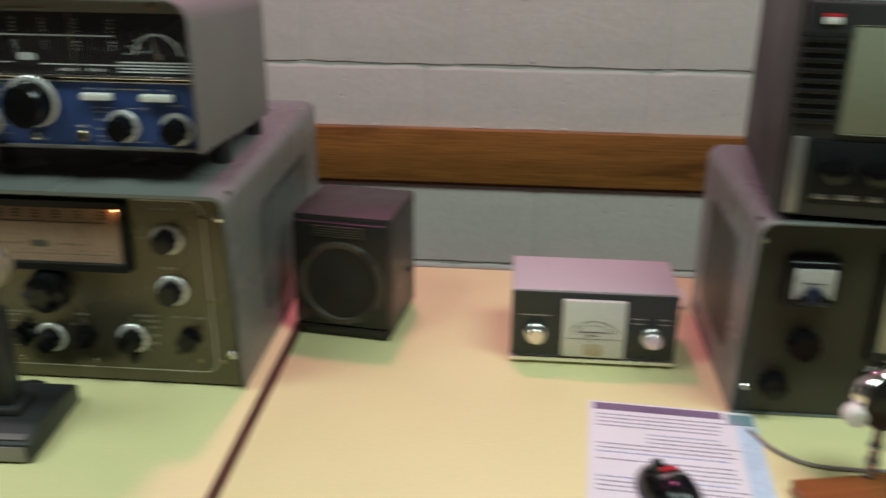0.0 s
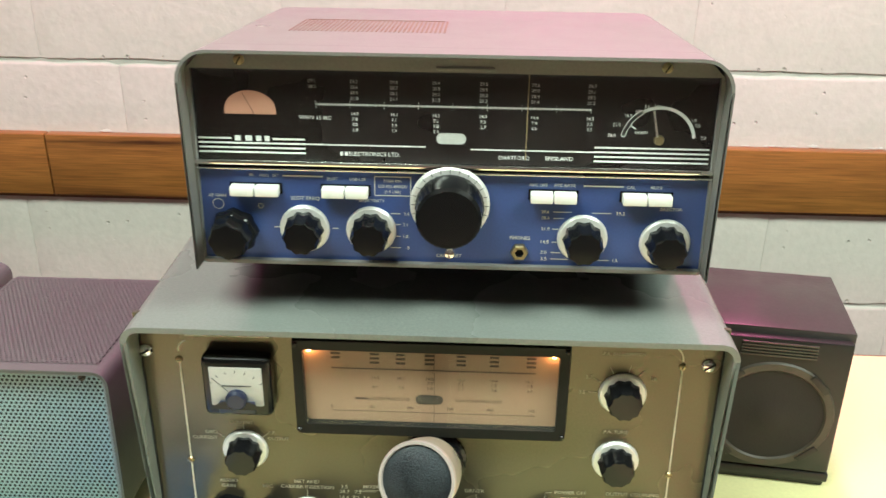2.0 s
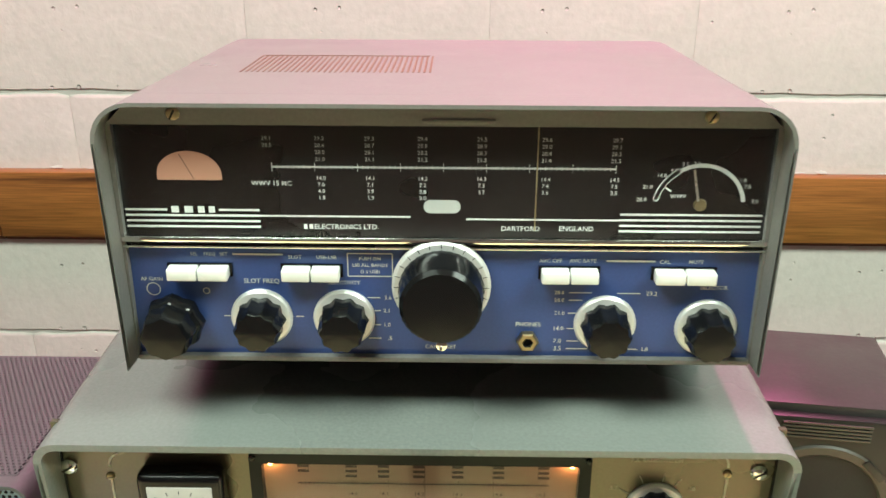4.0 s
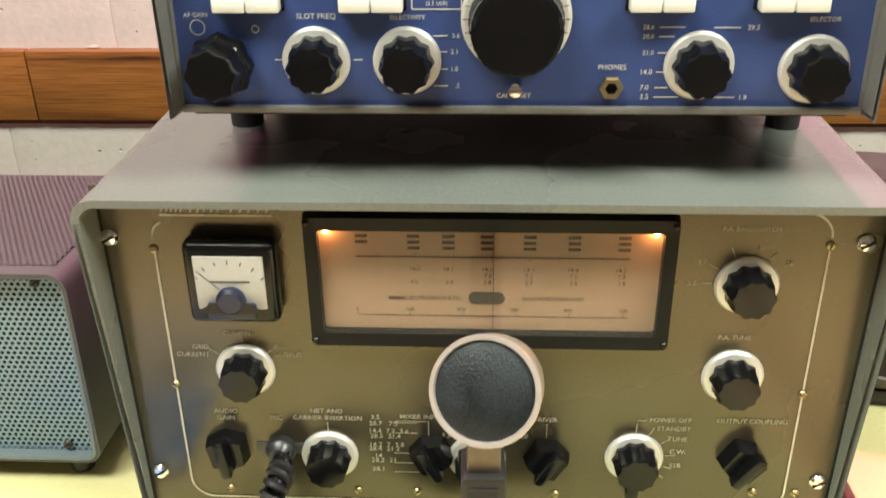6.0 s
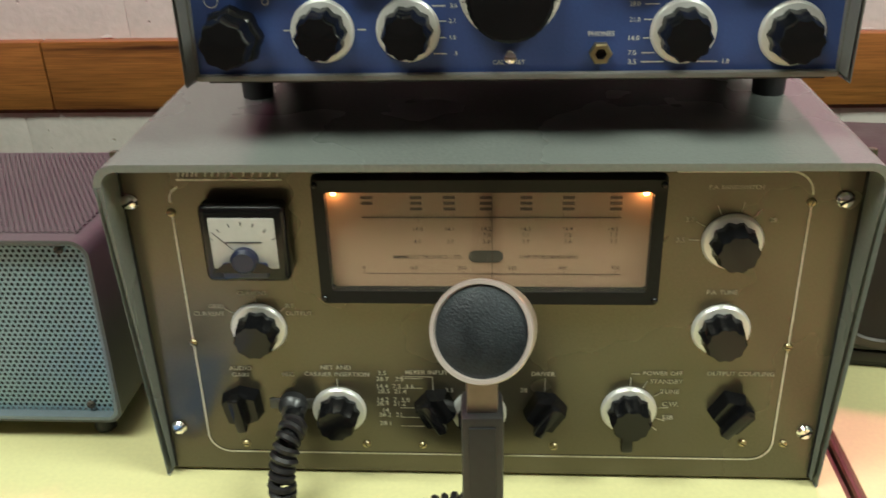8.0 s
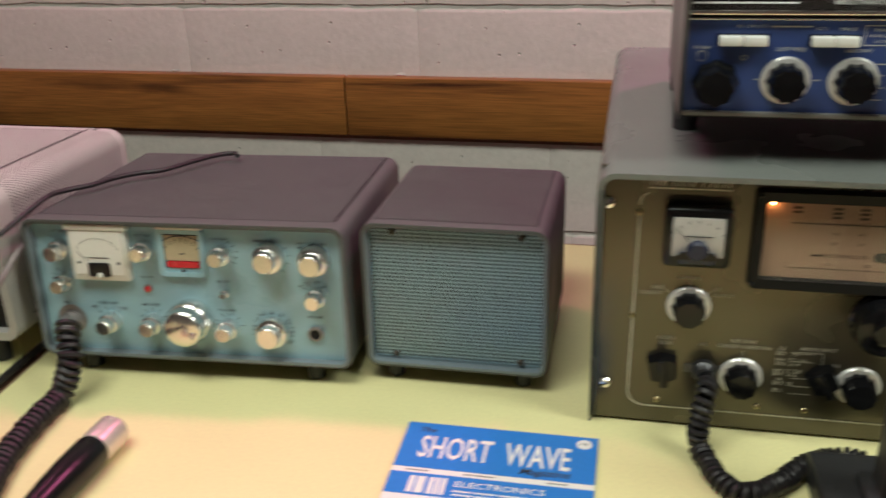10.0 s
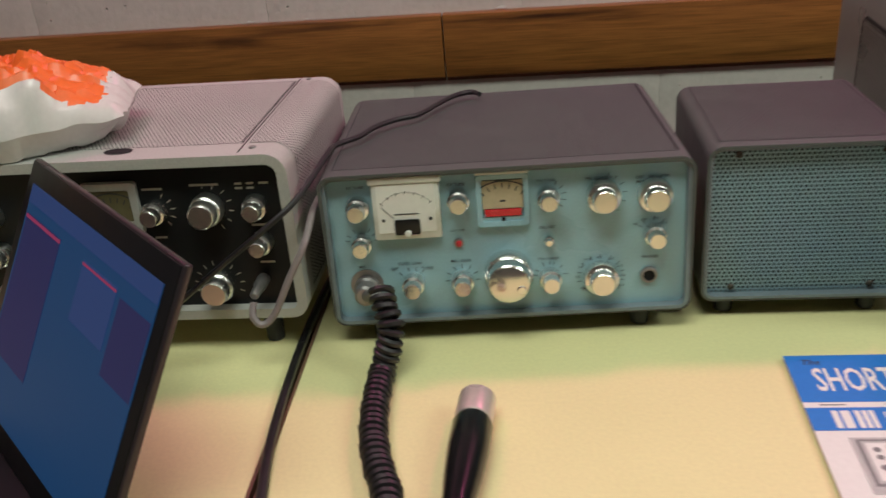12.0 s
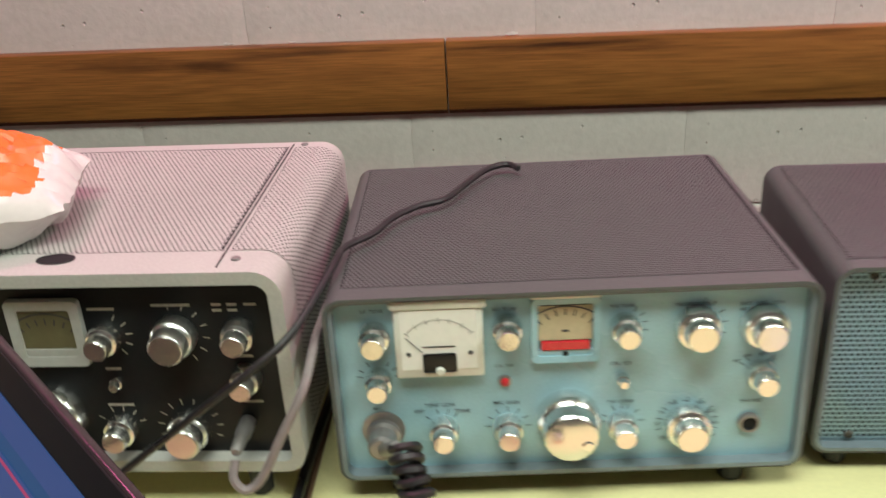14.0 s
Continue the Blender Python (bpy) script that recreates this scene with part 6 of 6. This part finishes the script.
pale_receiver((-0.6705, 1.602, 0.7880))

tagged(new("grey_lead", finish(tube(B(), spline([(-0.7135, 1.564, 0.8225), (-0.714, 1.556, 0.812), (-0.706, 1.554, 0.804), (-0.694, 1.558, 0.812), (-0.676, 1.566, 0.846), (-0.660, 1.580, 0.876), (-0.656, 1.62, 0.894), (-0.655, 1.70, 0.88), (-0.656, 1.80, 0.80), (-0.657, 1.86, 0.755)], 10), 0.0034), "grey_lead", M_GREYCABLE)), "grey lead plugged into the pale receiver", "cable")
tagged(new("black_lead", finish(tube(B(), spline([(-0.5091, 1.8429, 0.9205), (-0.5162, 1.8535, 0.9197), (-0.5260, 1.8532, 0.9197), (-0.5389, 1.8399, 0.9207), (-0.5525, 1.8130, 0.9225), (-0.5711, 1.7711, 0.9254), (-0.5926, 1.7561, 0.9264), (-0.6114, 1.7312, 0.9282), (-0.6228, 1.7010, 0.9302), (-0.6414, 1.6747, 0.9321), (-0.6442, 1.6446, 0.9341), (-0.664, 1.590, 0.915), (-0.690, 1.570, 0.897), (-0.730, 1.562, 0.868), (-0.790, 1.550, 0.824), (-0.850, 1.53, 0.785), (-0.900, 1.50, 0.7535), (-0.960, 1.42, 0.7530)], 10), 0.0029), "black_lead", M_BLACKCABLE)), "thin black lead lying over the transceiver and pale receiver", "cable")
tagged(new("brown_lead", finish(tube(B(), spline([(0.4515, 1.775, 0.7535), (0.4512, 1.72, 0.7535), (0.4516, 1.66, 0.7535), (0.4510, 1.60, 0.7535), (0.4515, 1.50, 0.7530), (0.4512, 1.38, 0.7530), (0.4515, 1.20, 0.7530)], 6), 0.0030), "brown_lead", M_BROWNCABLE)), "dark brown lead lying along the gap between two tables", "cable")
tagged(new("black_cable", finish(tube(B(), spline([(-0.672, 1.86, 0.7550), (-0.678, 1.74, 0.7550), (-0.683, 1.65, 0.7550), (-0.684, 1.58, 0.7550), (-0.682, 1.50, 0.7550), (-0.677, 1.43, 0.7550), (-0.667, 1.36, 0.7550), (-0.655, 1.25, 0.7550), (-0.650, 1.1, 0.7550)], 8), 0.0046), "black_cable", M_BLACKCABLE)), "thick black cable lying along the gap between two tables", "cable")


# ---------------------------------------------------------------- crisp bag on the pale receiver
def crisp_bag(at, yaw):
    t = thing("snack_bag", at, "crumpled orange and white plastic snack bag lying on the receiver", "bag", yaw)
    nu, nv = 46, 30
    skin = {"orange": B(), "white": B(), "yellow": B()}
    verts = {k: {} for k in skin}

    def place(i, j, side):
        u, v = -1 + 2 * i / nu, -1 + 2 * j / nv
        puff = max(0.0, (1 - abs(u) ** 2.6)) ** 0.55 * max(0.0, (1 - abs(v) ** 2.6)) ** 0.5
        n1 = noise.noise(Vector((u * 2.1, v * 2.3, 3.1 * side))) * 0.5 + noise.noise(Vector((u * 5.5, v * 5.2, 7.3 * side))) * 0.32 + abs(noise.noise(Vector((u * 4 + v * 3, v * 3, 1.7)))) * 1.0 + abs(noise.noise(Vector((u * 4 - v * 6, v * 5, 4.4)))) * 0.6 - 0.3
        narrow = 1 - 0.40 * max(0.0, u) ** 1.4
        z = side * 0.048 * narrow * puff * (1 + 0.5 * n1) + 0.006 * noise.noise(Vector((u * 4, v * 4, 9)))
        return (u * 0.115 * (1 + 0.04 * noise.noise(Vector((v * 4, 0, 2)))), v * 0.082 * narrow * (1 + 0.05 * noise.noise(Vector((u * 5, 4, 0)))), max(z, -0.024) + 0.0265)

    for side in (1, -1):
        for i in range(nu):
            for j in range(nv):
                u, v = -1 + 2 * (i + 0.5) / nu, -1 + 2 * (j + 0.5) / nv
                wave = 0.24 * noise.noise(Vector((u * 1.7, 5.0, 0.3)))
                if side > 0 and v > -0.80 + wave and u < 0.82 + 0.1 * noise.noise(Vector((v * 3, 2, 2))):
                    key = "orange"
                elif v < -0.62 and u < -0.35 or (side > 0 and -0.88 + wave < v <= -0.80 + wave and u < -0.1):
                    key = "yellow"
                else:
                    key = "white"
                quad = [(i, j), (i + 1, j), (i + 1, j + 1), (i, j + 1)]
                if side < 0:
                    quad.reverse()
                out = []
                for q in quad:
                    kk = (*q, side)
                    if kk not in verts[key]:
                        verts[key][kk] = skin[key].verts.new(place(*q, side))
                    out.append(verts[key][kk])
                skin[key].faces.new(out)
    part("orange_print", skin["orange"], M_BAGORANGE, t, "orange printed film")
    part("white_film", skin["white"], M_BAGWHITE, t, "white crumpled film")
    part("yellow_print", skin["yellow"], M_BAGYELLOW, t, "yellow-orange printed film")
    return t


crisp_bag((-0.955, 1.668, 0.9565), 12)


# ---------------------------------------------------------------- open laptop
def laptop(corner, yaw, lean):
    """Origin at the left end of the hinge, seen by its user; the lid leans back by lean degrees."""
    t = thing("laptop", corner, "open black laptop showing a blue desktop", "laptop", yaw)
    w, h = 0.292, 0.242
    body = part("base", box(B(), -0.004, w + 0.004, -0.215, 0.004, 0.0, 0.014, 0.003), M_LAPTOP, t)
    keys = B()
    for r in range(5):
        for c in range(13):
            box(keys, 0.016 + c * 0.0202, 0.0335 + c * 0.0202, -0.040 - r * 0.0195, -0.0235 - r * 0.0195, 0.0142, 0.0158)
    part("keyboard", keys, M_CHAR, body)["kind"] = "stuff"
    part("touchpad", box(B(), 0.100, 0.190, -0.200, -0.145, 0.0141, 0.0146), M_LAPTOP, body)
    m = Matrix.Translation((0, 0, 0.012)) @ Matrix.Rotation(radians(-lean), 4, "X")
    lid = part("lid", box(B(), 0.0, w, -0.002, 0.005, 0.0, h, 0.0022, 3), M_LAPTOPRIM, t, "lid with a thin metal rim")
    lid.matrix_basis = m
    part("bezel", box(B(), 0.0022, w - 0.0022, -0.0034, -0.0018, 0.002, h - 0.0022, 0.0006), M_LAPTOP, lid, "black screen bezel")
    part("screen", box(B(), 0.016, w - 0.016, -0.0040, -0.0035, 0.022, h - 0.020), M_SCREEN, lid, "blue lit screen")
    wins = ((0.020, 0.100, 0.070, h - 0.045, M_SCREENW2), (0.016, w - 0.016, h - 0.036, h - 0.020, M_SCREENW1), (0.150, 0.215, h - 0.095, h - 0.045, M_SCREENW1), (0.222, w - 0.018, h - 0.110, h - 0.050, M_SCREENW2))
    for x0, x1, z0, z1, mm in wins:
        part("screen_window", box(B(), x0, x1, -0.0044, -0.0041, z0, z1), mm, lid)
    part("screen_line", box(B(), 0.020, 0.100, -0.0047, -0.0045, h - 0.049, h - 0.046), M_SCREENW3, lid)
    part("screen_line", box(B(), 0.150, 0.215, -0.0047, -0.0045, h - 0.049, h - 0.047), M_SCREENW3, lid)
    for x in (0.04, w - 0.06):
        part("hinge", tube(B(), [(x, 0.003, 0.012), (x + 0.03, 0.003, 0.012)], 0.006, 12), M_LAPTOP, t)
    return t


laptop((-0.969, 1.4855, TOP + 0.0006), -44.8, 29.5)


# ---------------------------------------------------------------- wall blocks
COURSE, JOINT = 0.2388, 0.0046


def block(w, h, seed):
    """Painted block: long rounded top arris, sharp uneven lower one."""
    bm, rows, n = B(), [], 24
    for i in range(n + 1):
        x = -w / 2 + w * i / n
        up = 0.0030 * noise.noise(Vector((x * 14, seed, 0.5))) + 0.0016 * noise.noise(Vector((x * 52, seed, 2.5)))
        lo = 0.0026 * noise.noise(Vector((x * 17, seed, 9.5))) + 0.0016 * noise.noise(Vector((x * 47, seed, 4.5)))
        inset = 0.0026 if i in (0, n) else 0.0
        prof = [(0.004, -h / 2 + lo), (-0.0030, -h / 2 + lo), (-0.0045, -h / 2 + lo + 0.0016), (-0.0045, h / 2 + up - 0.0105), (-0.0032, h / 2 + up - 0.0055), (0.0000, h / 2 + up - 0.0016), (0.004, h / 2 + up)]
        rows.append([bm.verts.new((x, y + inset, z)) for y, z in prof])
    for p, q in zip(rows, rows[1:]):
        for k in range(len(p) - 1):
            bm.faces.new((p[k], q[k], q[k + 1], p[k + 1]))
    bm.faces.new(rows[0])
    bm.faces.new(rows[-1][::-1])
    bmesh.ops.recalc_face_normals(bm, faces=bm.faces)
    return bm


PLAN = {0: (-1.72, -1.21, -0.70, -0.20, 0.30, 0.80, 1.30, 1.80), 1: (-1.96, -1.47, -0.98, -0.47, 0.034, 0.54, 1.04, 1.55, 2.05), 2: (-1.60, -1.11, -0.62, -0.15, 0.262, 0.610, 1.08, 1.55, 2.05)}
for c in range(1, 9):
    z0 = 0.9575 + (c - 4) * COURSE
    xs = PLAN[{0: 1, 1: 2, 2: 0}[(c - 3) % 3]] if c != 4 else PLAN[2]
    if c == 3:
        xs = PLAN[1]
    for a, b in zip(xs, xs[1:]):
        bm = block(b - a - 0.0006, COURSE - JOINT, c * 3.7 + a)
        ob = part("block", bm, M_WALL, wall)
        ob.location = ((a + b) / 2, WALL_Y + 0.0045, z0 + COURSE / 2)

# chipped paint along the top of the rail
rnd = random.Random(5)
chips = B()
for k in range(20):
    x = rnd.choice((rnd.uniform(0.66, 0.98), rnd.uniform(-1.2, 1.6)))
    w, h = rnd.uniform(0.004, 0.016), rnd.uniform(0.0012, 0.0038)
    ring = [chips.verts.new((x + w * math.cos(a) * rnd.uniform(0.6, 1.1), WALL_Y - 0.0006 - 0.00012 * k, 0.8165 + h * (1 + math.sin(a)) * rnd.uniform(0.6, 1.1))) for a in [math.tau * i / 9 for i in range(9)]]
    chips.faces.new(ring)
part("chipped_paint", chips, M_WHITE, wall, "bare white chips in the paint above the rail")["kind"] = "stuff"

set_lettering()
